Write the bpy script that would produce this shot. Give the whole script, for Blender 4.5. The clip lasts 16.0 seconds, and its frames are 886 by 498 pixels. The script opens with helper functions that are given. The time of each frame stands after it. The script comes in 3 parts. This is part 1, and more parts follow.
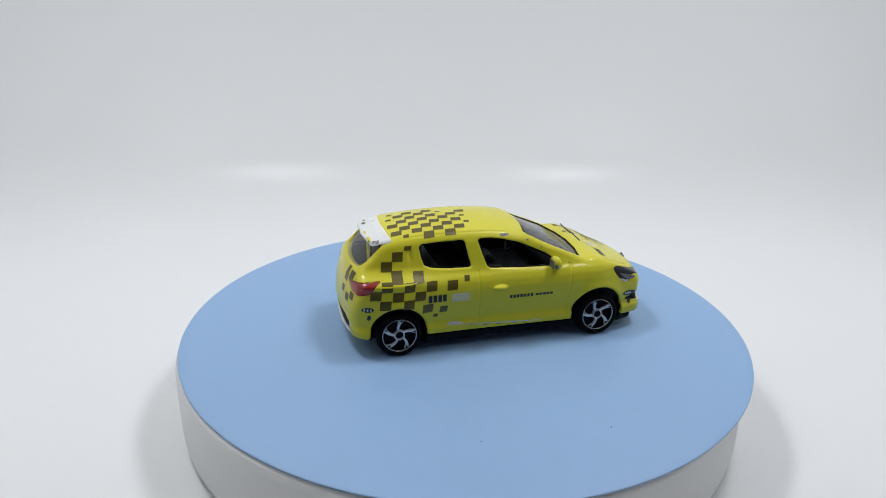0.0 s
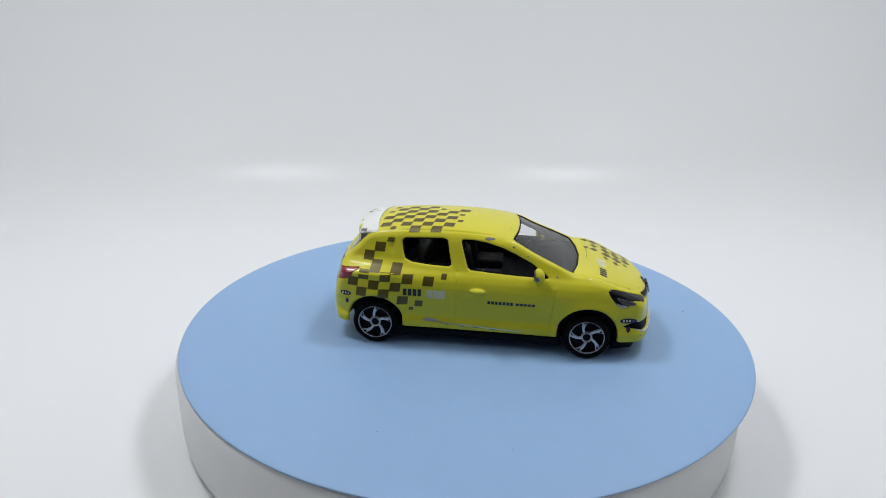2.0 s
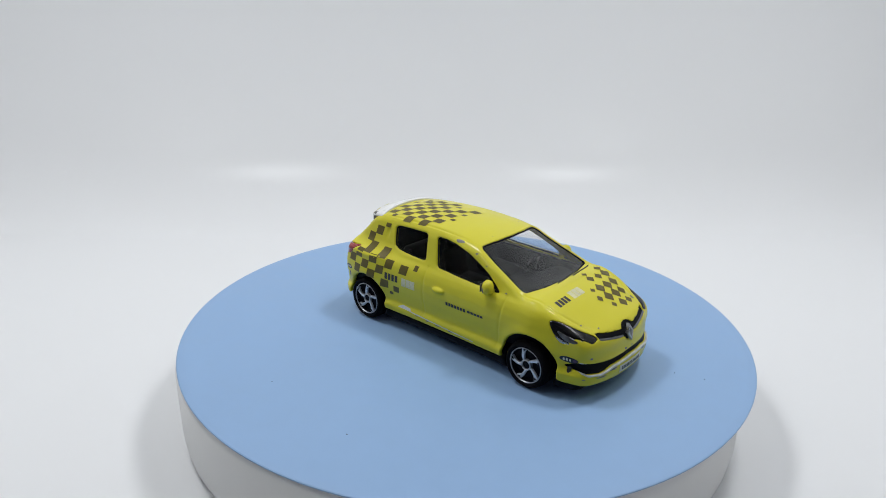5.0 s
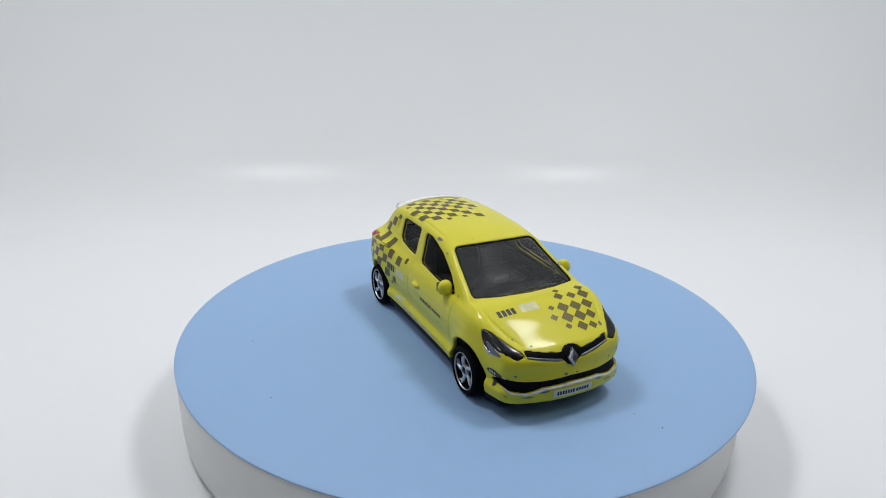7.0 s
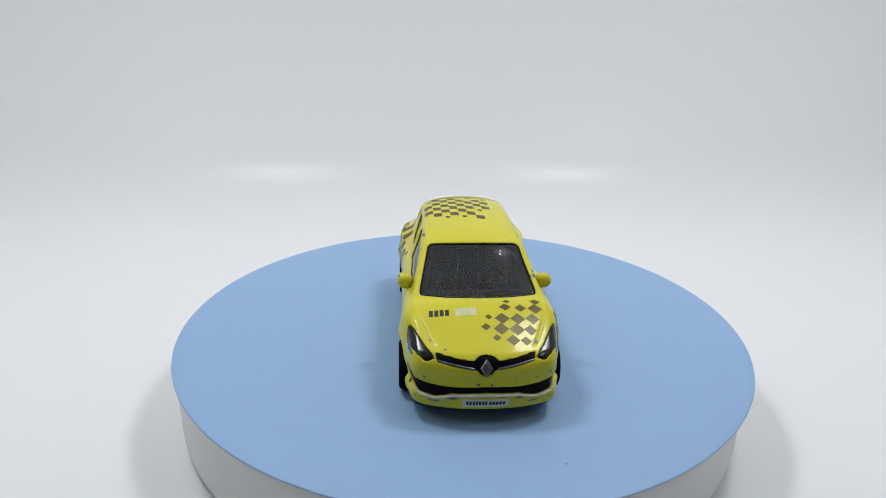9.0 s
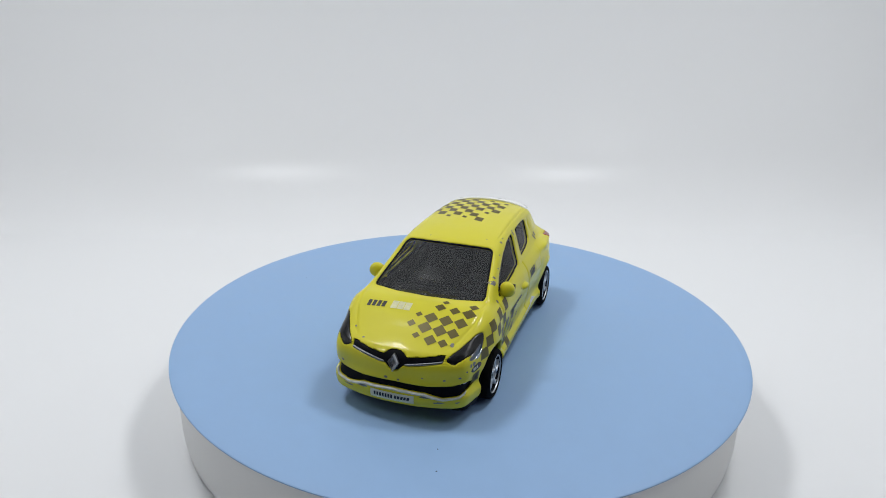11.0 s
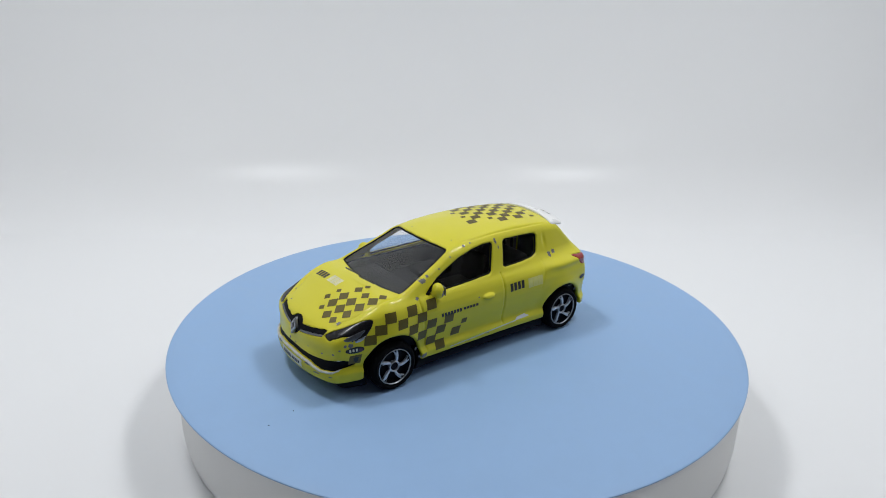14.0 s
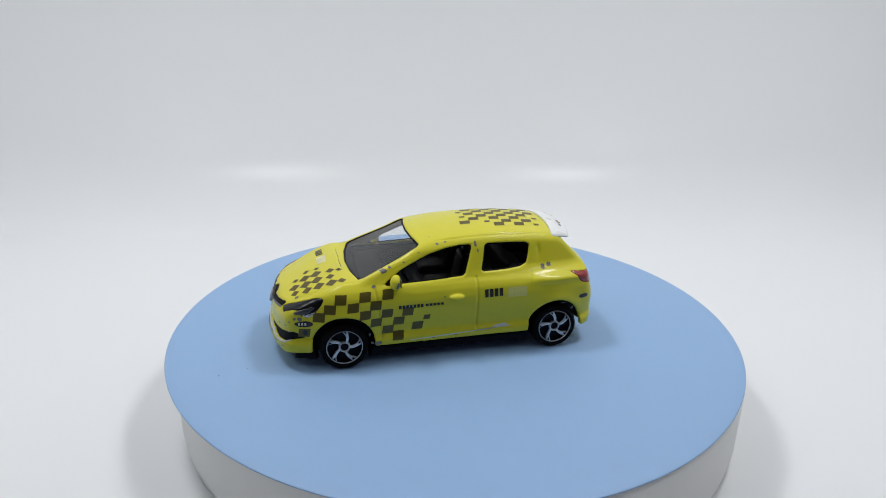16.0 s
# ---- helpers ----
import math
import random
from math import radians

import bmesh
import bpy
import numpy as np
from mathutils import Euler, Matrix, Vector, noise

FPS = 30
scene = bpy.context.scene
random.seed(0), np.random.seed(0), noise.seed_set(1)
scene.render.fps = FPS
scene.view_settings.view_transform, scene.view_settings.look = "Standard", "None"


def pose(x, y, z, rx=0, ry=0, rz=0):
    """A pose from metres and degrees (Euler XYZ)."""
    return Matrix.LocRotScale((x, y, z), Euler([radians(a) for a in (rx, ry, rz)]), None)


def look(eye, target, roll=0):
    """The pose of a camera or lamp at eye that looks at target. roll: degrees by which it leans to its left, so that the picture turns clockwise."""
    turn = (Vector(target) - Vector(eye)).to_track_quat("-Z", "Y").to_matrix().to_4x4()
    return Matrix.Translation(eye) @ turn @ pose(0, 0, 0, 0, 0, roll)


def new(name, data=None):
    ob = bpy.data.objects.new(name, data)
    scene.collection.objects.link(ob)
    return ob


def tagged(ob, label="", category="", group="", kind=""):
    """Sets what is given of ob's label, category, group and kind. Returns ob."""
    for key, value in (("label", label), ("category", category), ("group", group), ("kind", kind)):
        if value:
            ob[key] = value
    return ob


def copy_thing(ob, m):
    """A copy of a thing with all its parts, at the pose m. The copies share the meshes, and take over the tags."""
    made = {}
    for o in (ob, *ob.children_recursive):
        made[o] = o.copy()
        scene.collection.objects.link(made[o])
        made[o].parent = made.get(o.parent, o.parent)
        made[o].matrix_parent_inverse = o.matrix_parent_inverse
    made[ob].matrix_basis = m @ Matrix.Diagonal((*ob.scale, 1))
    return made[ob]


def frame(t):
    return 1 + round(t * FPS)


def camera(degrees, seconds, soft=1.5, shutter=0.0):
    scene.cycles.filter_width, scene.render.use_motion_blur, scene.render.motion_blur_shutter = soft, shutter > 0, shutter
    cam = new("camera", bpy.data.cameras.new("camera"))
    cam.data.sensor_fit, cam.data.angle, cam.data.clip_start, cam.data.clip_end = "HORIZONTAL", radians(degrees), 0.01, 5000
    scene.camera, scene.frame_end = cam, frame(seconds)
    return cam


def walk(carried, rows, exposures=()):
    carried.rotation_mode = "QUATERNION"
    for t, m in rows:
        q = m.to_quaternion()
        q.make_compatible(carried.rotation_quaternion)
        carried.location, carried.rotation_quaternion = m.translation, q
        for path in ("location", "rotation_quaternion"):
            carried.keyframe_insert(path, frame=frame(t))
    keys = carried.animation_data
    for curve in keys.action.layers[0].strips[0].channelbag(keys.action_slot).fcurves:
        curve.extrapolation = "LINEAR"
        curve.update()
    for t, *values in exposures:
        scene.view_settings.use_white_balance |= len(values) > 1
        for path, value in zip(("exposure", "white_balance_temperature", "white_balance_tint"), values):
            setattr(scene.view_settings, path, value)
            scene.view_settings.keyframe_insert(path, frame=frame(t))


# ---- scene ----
# The camera stands still on its tripod before the open light box.
cam = camera(64.24, 16.0, soft=0.95)
VIEW = look((0.0, -0.15048, 0.07453), (-0.02506, 0.78524, -0.27732), 0.943)
walk(cam, [(0.0, VIEW), (16.0, VIEW)], exposures=[(0.0, 0.0), (16.0, 0.0)])

MM = 0.001
FLOOR_Z = -18.0 * MM
TURN_0, TURN_RATE = 16.735, -11.313      # heading of the car at the start, degrees a second
CAR_X, CAR_Y = 6.06 * MM, 1.5 * MM      # the car's middle, seen from the axle of the turntable
PLATE_X, PLATE_Y = 1.24 * MM, 0.44 * MM  # the blue disc is not quite centred

# ---- light: four LED panels under the roof of the box, and the white room beyond it
world = bpy.data.worlds.new("world")
scene.world = world
world.use_nodes = True
world.node_tree.nodes["Background"].inputs["Color"].default_value = (0.95, 0.97, 1.0, 1)
world.node_tree.nodes["Background"].inputs["Strength"].default_value = 0.05


BOX_TURN = pose(0, 0, 0, 0, 0, 4.0)       # the box stands a little askew to the camera


def strip_lamp(name, x, y, z, length, width, watts):
    lamp = bpy.data.lights.new(name, "AREA")
    lamp.shape, lamp.size, lamp.size_y, lamp.energy = "RECTANGLE", length, width, watts
    lamp.color = (0.98, 1.0, 1.025)
    ob = new(name, lamp)
    ob.matrix_world = BOX_TURN @ pose(x, y, z)
    return ob


strip_lamp("led_light_left", -0.13, 0.035, 0.325, 0.07, 0.06, 0.42)
strip_lamp("led_light_right", 0.127, 0.035, 0.325, 0.07, 0.06, 0.42)
strip_lamp("led_light_front_left", -0.24, -0.13, 0.325, 0.05, 0.028, 0.115)
strip_lamp("led_light_front_right", 0.19, -0.13, 0.325, 0.05, 0.028, 0.115)


# ---- materials
def material(name, colour, rough=0.5, metal=0.0, coat=0.0, grain=0.0, scale=500.0, bump=0.0, bump_scale=800.0, spec=0.5):
    """A principled material; grain: how far the colour wanders, bump: relief in metres."""
    m = bpy.data.materials.new(name)
    m.use_nodes = True
    n, l = m.node_tree.nodes, m.node_tree.links
    b = n["Principled BSDF"]
    b.inputs["Base Color"].default_value = (*colour, 1)
    b.inputs["Roughness"].default_value = rough
    b.inputs["Metallic"].default_value = metal
    b.inputs["Coat Weight"].default_value = coat
    b.inputs["Coat Roughness"].default_value = 0.05
    b.inputs["Specular IOR Level"].default_value = spec
    if grain or bump:
        co = n.new("ShaderNodeTexCoord")
    if grain:
        a, c = n.new("ShaderNodeTexNoise"), n.new("ShaderNodeTexNoise")
        a.inputs["Scale"].default_value, a.inputs["Detail"].default_value = scale, 6
        c.inputs["Scale"].default_value, c.inputs["Detail"].default_value = scale * 0.12, 3
        add = n.new("ShaderNodeMath")
        add.operation = "ADD"
        l.new(co.outputs["Object"], a.inputs["Vector"])
        l.new(co.outputs["Object"], c.inputs["Vector"])
        l.new(a.outputs["Fac"], add.inputs[0])
        l.new(c.outputs["Fac"], add.inputs[1])
        ramp = n.new("ShaderNodeMapRange")
        ramp.inputs["From Min"].default_value, ramp.inputs["From Max"].default_value = 0.6, 1.4
        l.new(add.outputs[0], ramp.inputs["Value"])
        mix = n.new("ShaderNodeMix")
        mix.data_type = "RGBA"
        mix.inputs["A"].default_value = (*[v * (1 - grain) for v in colour], 1)
        mix.inputs["B"].default_value = (*[min(1, v * (1 + grain)) for v in colour], 1)
        l.new(ramp.outputs["Result"], mix.inputs["Factor"])
        l.new(mix.outputs["Result"], b.inputs["Base Color"])
        rr = n.new("ShaderNodeMapRange")
        rr.inputs["From Min"].default_value, rr.inputs["From Max"].default_value = 0.6, 1.4
        rr.inputs["To Min"].default_value, rr.inputs["To Max"].default_value = rough * 0.8, min(1, rough * 1.25)
        l.new(add.outputs[0], rr.inputs["Value"])
        l.new(rr.outputs["Result"], b.inputs["Roughness"])
    if bump:
        t, d = n.new("ShaderNodeTexNoise"), n.new("ShaderNodeBump")
        t.inputs["Scale"].default_value, t.inputs["Detail"].default_value = bump_scale, 4
        d.inputs["Distance"].default_value, d.inputs["Strength"].default_value = bump, 0.6
        l.new(co.outputs["Object"], t.inputs["Vector"])
        l.new(t.outputs["Fac"], d.inputs["Height"])
        l.new(d.outputs["Normal"], b.inputs["Normal"])
    return m


M_BACK = material("white_plastic_sheet", (0.80, 0.805, 0.81), 0.22, spec=0.075)
M_BLUE = material("blue_card", (0.265, 0.42, 0.66), 0.5, grain=0.03, scale=220, bump=2e-6, bump_scale=5000)
M_DUST = material("dark_dust", (0.045, 0.05, 0.07), 0.9, grain=0.2, scale=900, spec=0.1)
M_WHITE = material("white_abs", (0.78, 0.78, 0.77), 0.38, grain=0.02, scale=120)
M_PAINT = material("yellow_enamel", (0.65, 0.595, 0.03), 0.42, coat=0.6, spec=0.2, grain=0.015, scale=300, bump=3e-6, bump_scale=450)
M_PAINT.node_tree.nodes["Principled BSDF"].inputs["Coat Roughness"].default_value = 0.10
M_PAINT.node_tree.nodes["Principled BSDF"].inputs["Coat IOR"].default_value = 1.3
M_TYRE = material("black_rubber", (0.004, 0.0042, 0.005), 0.8, grain=0.2, scale=900, spec=0.07)
M_BLACK = material("black_plastic", (0.003, 0.0035, 0.006), 0.5, grain=0.2, scale=700, spec=0.10)


# ---- mesh helpers
def obj(name, mesh, parent=None, mat=None, label=""):
    if mat and not mesh.materials:
        mesh.materials.append(mat)
    ob = new(name, mesh)
    if parent:
        ob.parent = parent
    return tagged(ob, label)


def part(name, bm, mat, parent=None, label="", smooth=40):
    mesh = bpy.data.meshes.new(name)
    bmesh.ops.recalc_face_normals(bm, faces=bm.faces)
    bm.to_mesh(mesh)
    bm.free()
    if smooth:
        for p in mesh.polygons:
            p.use_smooth = True
        mesh.set_sharp_from_angle(angle=radians(smooth))
    return obj(name, mesh, parent, mat, label)


def lathe(profile, steps=96, axis="z", centre=(0, 0, 0)):
    """A bmesh turned from (radius, height) pairs, first and last on the axis or open."""
    bm = bmesh.new()
    rings = []
    for r, h in profile:
        ring = []
        for i in range(steps if r > 1e-9 else 1):
            a = 2 * math.pi * i / steps
            p = Vector((r * math.cos(a), r * math.sin(a), h))
            if axis == "y":
                p = Vector((p.x, p.z, p.y))
            ring.append(bm.verts.new(p + Vector(centre)))
        rings.append(ring)
    for a, b in zip(rings, rings[1:]):
        for i in range(steps):
            j = (i + 1) % steps
            f = [a[i % len(a)], a[j % len(a)], b[j % len(b)], b[i % len(b)]]
            f = list(dict.fromkeys(f))
            if len(f) > 2:
                bm.faces.new(f)
    return bm


# ---- the light box: one bent white sheet as floor, cove and back, closed by unseen sides, roof and front that hold back light
def sheet_profile():
    pts = [(-0.13, FLOOR_Z)]
    y, z, turned = 0.108, FLOOR_Z, 0.0
    for radius, end in ((0.051, 58.0), (0.16, 89.0)):
        for i in range(24):
            step = radians(end - turned) / 24
            a = radians(turned) + step * (i + 0.5)
            y, z = y + radius * step * math.cos(a), z + radius * step * math.sin(a)
            pts.append((y, z))
        turned = end
    pts.append((y + 0.003, 0.335))
    return pts


def make_sweep():
    bm = bmesh.new()
    rows = []
    for y, z in sheet_profile():
        rows.append([bm.verts.new((x, y, z)) for x in (-0.26, 0.26)] + [bm.verts.new((x, y + 0.002 * (z > FLOOR_Z + 0.05), z - 0.002)) for x in (0.26, -0.26)])
    for a, b in zip(rows, rows[1:]):
        for i in range(4):
            bm.faces.new((a[i], a[(i + 1) % 4], b[(i + 1) % 4], b[i]))
    bm.faces.new(rows[0])
    bm.faces.new(rows[-1])
    bmesh.ops.transform(bm, matrix=BOX_TURN, verts=bm.verts)
    return tagged(part("backdrop", bm, M_BACK), "glossy white plastic sheet bent up behind the turntable", "backdrop", kind="structure")


def slab(name, lo, hi, mat, label, category):
    bm = bmesh.new()
    bmesh.ops.create_cube(bm, size=1, matrix=Matrix.LocRotScale([(a + b) / 2 for a, b in zip(lo, hi)], None, [b - a for a, b in zip(lo, hi)]))
    bmesh.ops.transform(bm, matrix=BOX_TURN, verts=bm.verts)
    return tagged(part(name, bm, mat, smooth=0), label, category, kind="structure")


make_sweep()
# Unseen dark top, added so little light bounces up before the sheet.
slab("table", (-0.262, -0.30, FLOOR_Z - 0.006), (0.262, 0.2, FLOOR_Z - 0.003), material("unseen_dark_table", (0.10, 0.10, 0.11), 0.6, grain=0.1, scale=60), "unseen dark grey table top, added to cut light bounced from the front", "table")
# Added dark panel for the open front: stands in for a dim room, cuts fill.
M_DARK_FRONT = material("dark_front_panel", (0.05, 0.05, 0.055), 0.9, grain=0.1, scale=200)
# Unseen sides and roof, greyed to lower the fill a white box would give.
M_WALL = material("fill_cut_grey", (0.55, 0.56, 0.57), 0.5, grain=0.015, scale=40)
slab("wall_left", (-0.266, -0.30, FLOOR_Z - 0.002), (-0.262, 0.226, 0.34), M_WALL, "unseen side wall of the photo box, pale grey to cut fill light", "wall")
slab("wall_right", (0.262, -0.30, FLOOR_Z - 0.002), (0.266, 0.226, 0.34), M_WALL, "unseen side wall of the photo box, pale grey to cut fill light", "wall")
slab("ceiling", (-0.262, -0.30, 0.336), (0.262, 0.226, 0.34), M_WALL, "unseen roof of the photo box, pale grey to cut fill light", "ceiling")
slab("front_light_block", (-0.262, -0.306, FLOOR_Z - 0.002), (0.262, -0.302, 0.34), M_DARK_FRONT, "added dark panel across the open front, holding back light", "wall")


# ---- turntable
def make_turntable():
    base_m = tagged(new("turntable"), "round white turntable with a blue card disc on top", "turntable")
    base_m.location = (0, 0, FLOOR_Z)
    h = -FLOOR_Z
    part("base", lathe([(0, 0), (60.8 * MM, 0), (62.0 * MM, 0.4 * MM), (62.9 * MM, 1.4 * MM), (63.3 * MM, 4.0 * MM), (63.4 * MM, h - 2.6 * MM),
                        (63.2 * MM, h - 1.4 * MM), (62.7 * MM, h - 0.9 * MM), (62.0 * MM, h - 0.7 * MM), (0, h - 0.7 * MM)], 160), M_WHITE, base_m, "white plastic drum")
    r = 64.03 * MM
    plate = part("platter", lathe([(0, -0.6 * MM), (r - 0.3 * MM, -0.6 * MM), (r - 0.05 * MM, -0.55 * MM), (r, -0.45 * MM), (r, -0.32 * MM),
                                   (r - 0.1 * MM, -0.22 * MM), (r - 0.3 * MM, -0.17 * MM), (r - 1.5 * MM, -0.05 * MM), (r - 1.9 * MM, 0), (0, 0)], 200, centre=(PLATE_X, PLATE_Y, 0)), M_BLUE, base_m, "light blue disc")
    for i, (x, y, size, mat) in enumerate(((14.9, -47.8, 0.13, M_DUST), (-9.3, -46.3, 0.11, M_DUST), (53.8, 14.0, 0.13, M_DUST), (48.2, 12.2, 0.11, M_DUST))):
        part("dust_speck", lathe([(0, 0.12 * MM), (size * 0.6 * MM, 0.09 * MM), (size * MM, 0), (0, -0.02 * MM)], 7, centre=(x * MM, y * MM, 0)), mat, plate, "tiny dusty speck")
    plate.location = (0, 0, h)
    return plate


platter = make_turntable()
# ---- the toy car, shaped as a solid in millimetres: x forward, y to its left, z up from the disc
def curve_table(points, lo, hi, blur):
    """A smooth function of one variable through (place, value) pairs."""
    xs = np.linspace(lo, hi, 900)
    v = np.interp(xs, [p[0] for p in points], [p[1] for p in points])
    k = max(3, int(blur / (xs[1] - xs[0])) | 1)
    for _ in range(2):
        v = np.convolve(np.pad(v, k // 2, mode="edge"), np.ones(k) / k, mode="valid")
    return lambda x: np.interp(x, xs, v)


class Outline:
    """The signed distance to a closed outline in a plane, kept in a table."""

    def __init__(self, points, bend=True, step=0.12, margin=2.5, blur=1):
        p = np.array(points, float)
        if bend:
            a, b, c, d = np.roll(p, 1, 0), p, np.roll(p, -1, 0), np.roll(p, -2, 0)
            t = np.linspace(0, 1, 8, endpoint=False)[:, None, None]
            p = 0.5 * (2 * b + (c - a) * t + (2 * a - 5 * b + 4 * c - d) * t ** 2 + (3 * b - a - 3 * c + d) * t ** 3)
            p = p.transpose(1, 0, 2).reshape(-1, 2)
        self.lo, self.step = p.min(0) - margin, step
        n = np.ceil((p.max(0) + margin - self.lo) / step).astype(int) + 1
        gx, gy = np.meshgrid(self.lo[0] + step * np.arange(n[0]), self.lo[1] + step * np.arange(n[1]), indexing="ij")
        best, inside = np.full(gx.shape, 1e9), np.zeros(gx.shape, bool)
        for (x0, y0), (x1, y1) in zip(p, np.roll(p, -1, 0)):
            dx, dy = x1 - x0, y1 - y0
            k = np.clip(((gx - x0) * dx + (gy - y0) * dy) / (dx * dx + dy * dy + 1e-12), 0, 1)
            best = np.minimum(best, (gx - x0 - k * dx) ** 2 + (gy - y0 - k * dy) ** 2)
            if y0 != y1:
                inside ^= ((y0 > gy) != (y1 > gy)) & (gx < dx * (gy - y0) / dy + x0)
        d = np.sqrt(best) * np.where(inside, -1, 1)
        for _ in range(blur):
            for ax in (0, 1):
                q = np.pad(d, [(1, 1) if i == ax else (0, 0) for i in (0, 1)], mode="edge")
                d = (np.take(q, range(d.shape[ax]), ax) + 2 * d + np.take(q, range(2, d.shape[ax] + 2), ax)) / 4
        self.d = d.astype(np.float32)

    def __call__(self, x, y):
        u = np.clip((x - self.lo[0]) / self.step, 0, self.d.shape[0] - 1.001)
        v = np.clip((y - self.lo[1]) / self.step, 0, self.d.shape[1] - 1.001)
        i, j = u.astype(np.int32), v.astype(np.int32)
        u, v = u - i, v - j
        d = self.d
        return (d[i, j] * (1 - u) + d[i + 1, j] * u) * (1 - v) + (d[i, j + 1] * (1 - u) + d[i + 1, j + 1] * u) * v


def smax(a, b, k):
    h = np.clip(0.5 + 0.5 * (a - b) / k, 0, 1)
    return b + (a - b) * h + k * h * (1 - h)


def smin(a, b, k):
    return -smax(-a, -b, k)


def ramp(x, a, b):
    t = np.clip((x - a) / (b - a), 0, 1)
    return t * t * (3 - 2 * t)


AXLE_F, AXLE_R, HUB_Z, TYRE_R = 22.6, -23.1, 4.95, 4.95
PROFILE = Outline([(-32.0, 3.7), (-33.7, 5.2), (-34.2, 8.0), (-33.9, 11.5), (-33.2, 14.5), (-32.3, 17.0), (-30.7, 18.9), (-28.6, 21.3), (-26.7, 23.5),
                   (-24.6, 24.7), (-20, 25.4), (-13, 25.9), (-6, 25.95), (0, 25.65), (4, 25.1), (6.9, 24.45), (10, 22.9), (14, 20.8), (17.5, 18.95), (19.8, 18.1),
                   (23.2, 17.95), (27, 16.85), (30.5, 15.3), (33.6, 13.95), (34.8, 13.3), (35.7, 12.3), (36.2, 10.9), (36.4, 9.0), (36.8, 7.3), (37.2, 5.8), (37.1, 4.4),
                   (36.2, 3.5), (30, 3.4), (15, 3.5), (0, 3.5), (-15, 3.5)], margin=6, blur=3)
SIDE_W = curve_table([(0, 14.0), (3.2, 14.6), (4.6, 15.0), (5.8, 15.1), (6.7, 14.3), (8.0, 14.45), (9.8, 14.9), (12, 15.15), (13.8, 15.05), (15.3, 14.65), (16.5, 14.0), (17.1, 13.4), (18.2, 12.9),
                      (20, 12.2), (23, 11.1), (24.5, 10.2), (26.5, 9.0), (30, 7.5)], 0, 32, 0.6)
PLAN = curve_table([(-35.5, .55), (-34, .72), (-32.5, .87), (-30.5, .95), (-27, .99), (-23, 1.025), (-16, 1.0), (-8, .985), (0, .985), (10, .985), (16, .99), (22, 1.01),
                    (27, .965), (31.3, .915), (34, .865), (36, .76), (37.5, .55), (39, .4)], -36, 40, 2.0)
UPPER = curve_table([(-34, .80), (-27, .87), (-17, .92), (-8, .98), (0, 1.0), (10, .99), (20, .98), (38, 1)], -36, 40, 4.0)


def shape(x, y, z):
    """The closed outer form, without openings."""
    a = np.abs(y)
    bow = ramp(x, 16, 34) * (3.1 - 0.8 * ramp(z, 8, 12)) * (a / 13) ** 2.3 - ramp(-x, 20, 30) * 1.6 * (a / 13) ** 2.4
    crown = np.where(z > 0, (0.2 + 1.0 * ramp(z, 18, 23)) * (a / 10.5) ** 2.2, 0)
    body = PROFILE(x + bow, z + crown)
    w = SIDE_W(z) * PLAN(x) * (1 + (UPPER(x) - 1) * ramp(z, 15.5, 19))
    w = w + 0.75 * np.exp(-((z - 16.3) / 0.9) ** 2) * ramp(-x, 15, 22)
    w = w - 0.15 * ramp(x, 22.5, 29) * np.clip(z - 9.2, 0, 6)
    for ax in (AXLE_F, AXLE_R):
        r = np.hypot(x - ax, z - HUB_Z)
        w = w + 0.38 * np.exp(-((r - 6.6) / 1.3) ** 2) * ramp(-np.abs(x - ax), -9, -5)
    return smax(body, (a - w) * 0.96, 1.1)

W_REAR = Outline([(-17.9, 22.6), (-17.2, 23.1), (-13.0, 23.35), (-8.6, 23.5), (-7.9, 23.2), (-7.4, 20.6), (-6.85, 18.4), (-7.3, 18.0), (-12.0, 18.05), (-15.6, 18.35),
                  (-17.0, 18.9), (-17.5, 20.4)], bend=False, blur=4)
W_FRONT = Outline([(-5.0, 23.2), (-4.5, 23.55), (-2.2, 23.55), (0.6, 23.2), (4.2, 22.3), (7.3, 21.0), (10.3, 19.6), (12.7, 18.0), (14.0, 17.1), (13.4, 16.85), (10.0, 17.0), (4.3, 17.2),
                   (-2.6, 17.55), (-3.3, 18.0), (-4.2, 20.6)], bend=False, blur=4)
W_SCREEN = Outline([(-8.8, -5.1), (-4.5, -4.5), (0, -4.3), (4.5, -4.5), (8.8, -5.1), (9.5, -4.3), (11.4, 8.0), (11.2, 9.1), (6, 10.2), (0, 10.6), (-6, 10.2), (-11.2, 9.1), (-11.4, 8.0), (-9.5, -4.3)],
                   bend=False, blur=4)
W_BACK = Outline([(-8.3, 24.0), (8.3, 24.0), (8.9, 22.6), (8.7, 19.6), (7.6, 18.3), (4, 17.9), (0, 17.8), (-4, 17.9), (-7.6, 18.3), (-8.7, 19.6), (-8.9, 22.6)], bend=False, blur=4)
O_HEAD = Outline([(26.3, 15.1), (27.6, 15.3), (29.6, 14.75), (31.8, 13.9), (34.0, 12.8), (34.1, 11.9), (32.5, 11.45), (30.7, 11.5), (29.0, 11.9), (27.5, 13.2)], blur=2)
O_LAMP = Outline([(28.0, 13.9), (29.8, 13.5), (32.3, 12.7), (32.0, 12.2), (30.6, 12.2), (29.2, 12.7)], blur=1)
O_TAIL = Outline([(7.6, 15.7), (12, 16.2), (16, 16.7), (19.9, 17.0), (19.2, 15.5), (18.0, 14.5), (15, 14.0), (11.1, 14.2), (9.0, 14.9)], bend=False, blur=3)
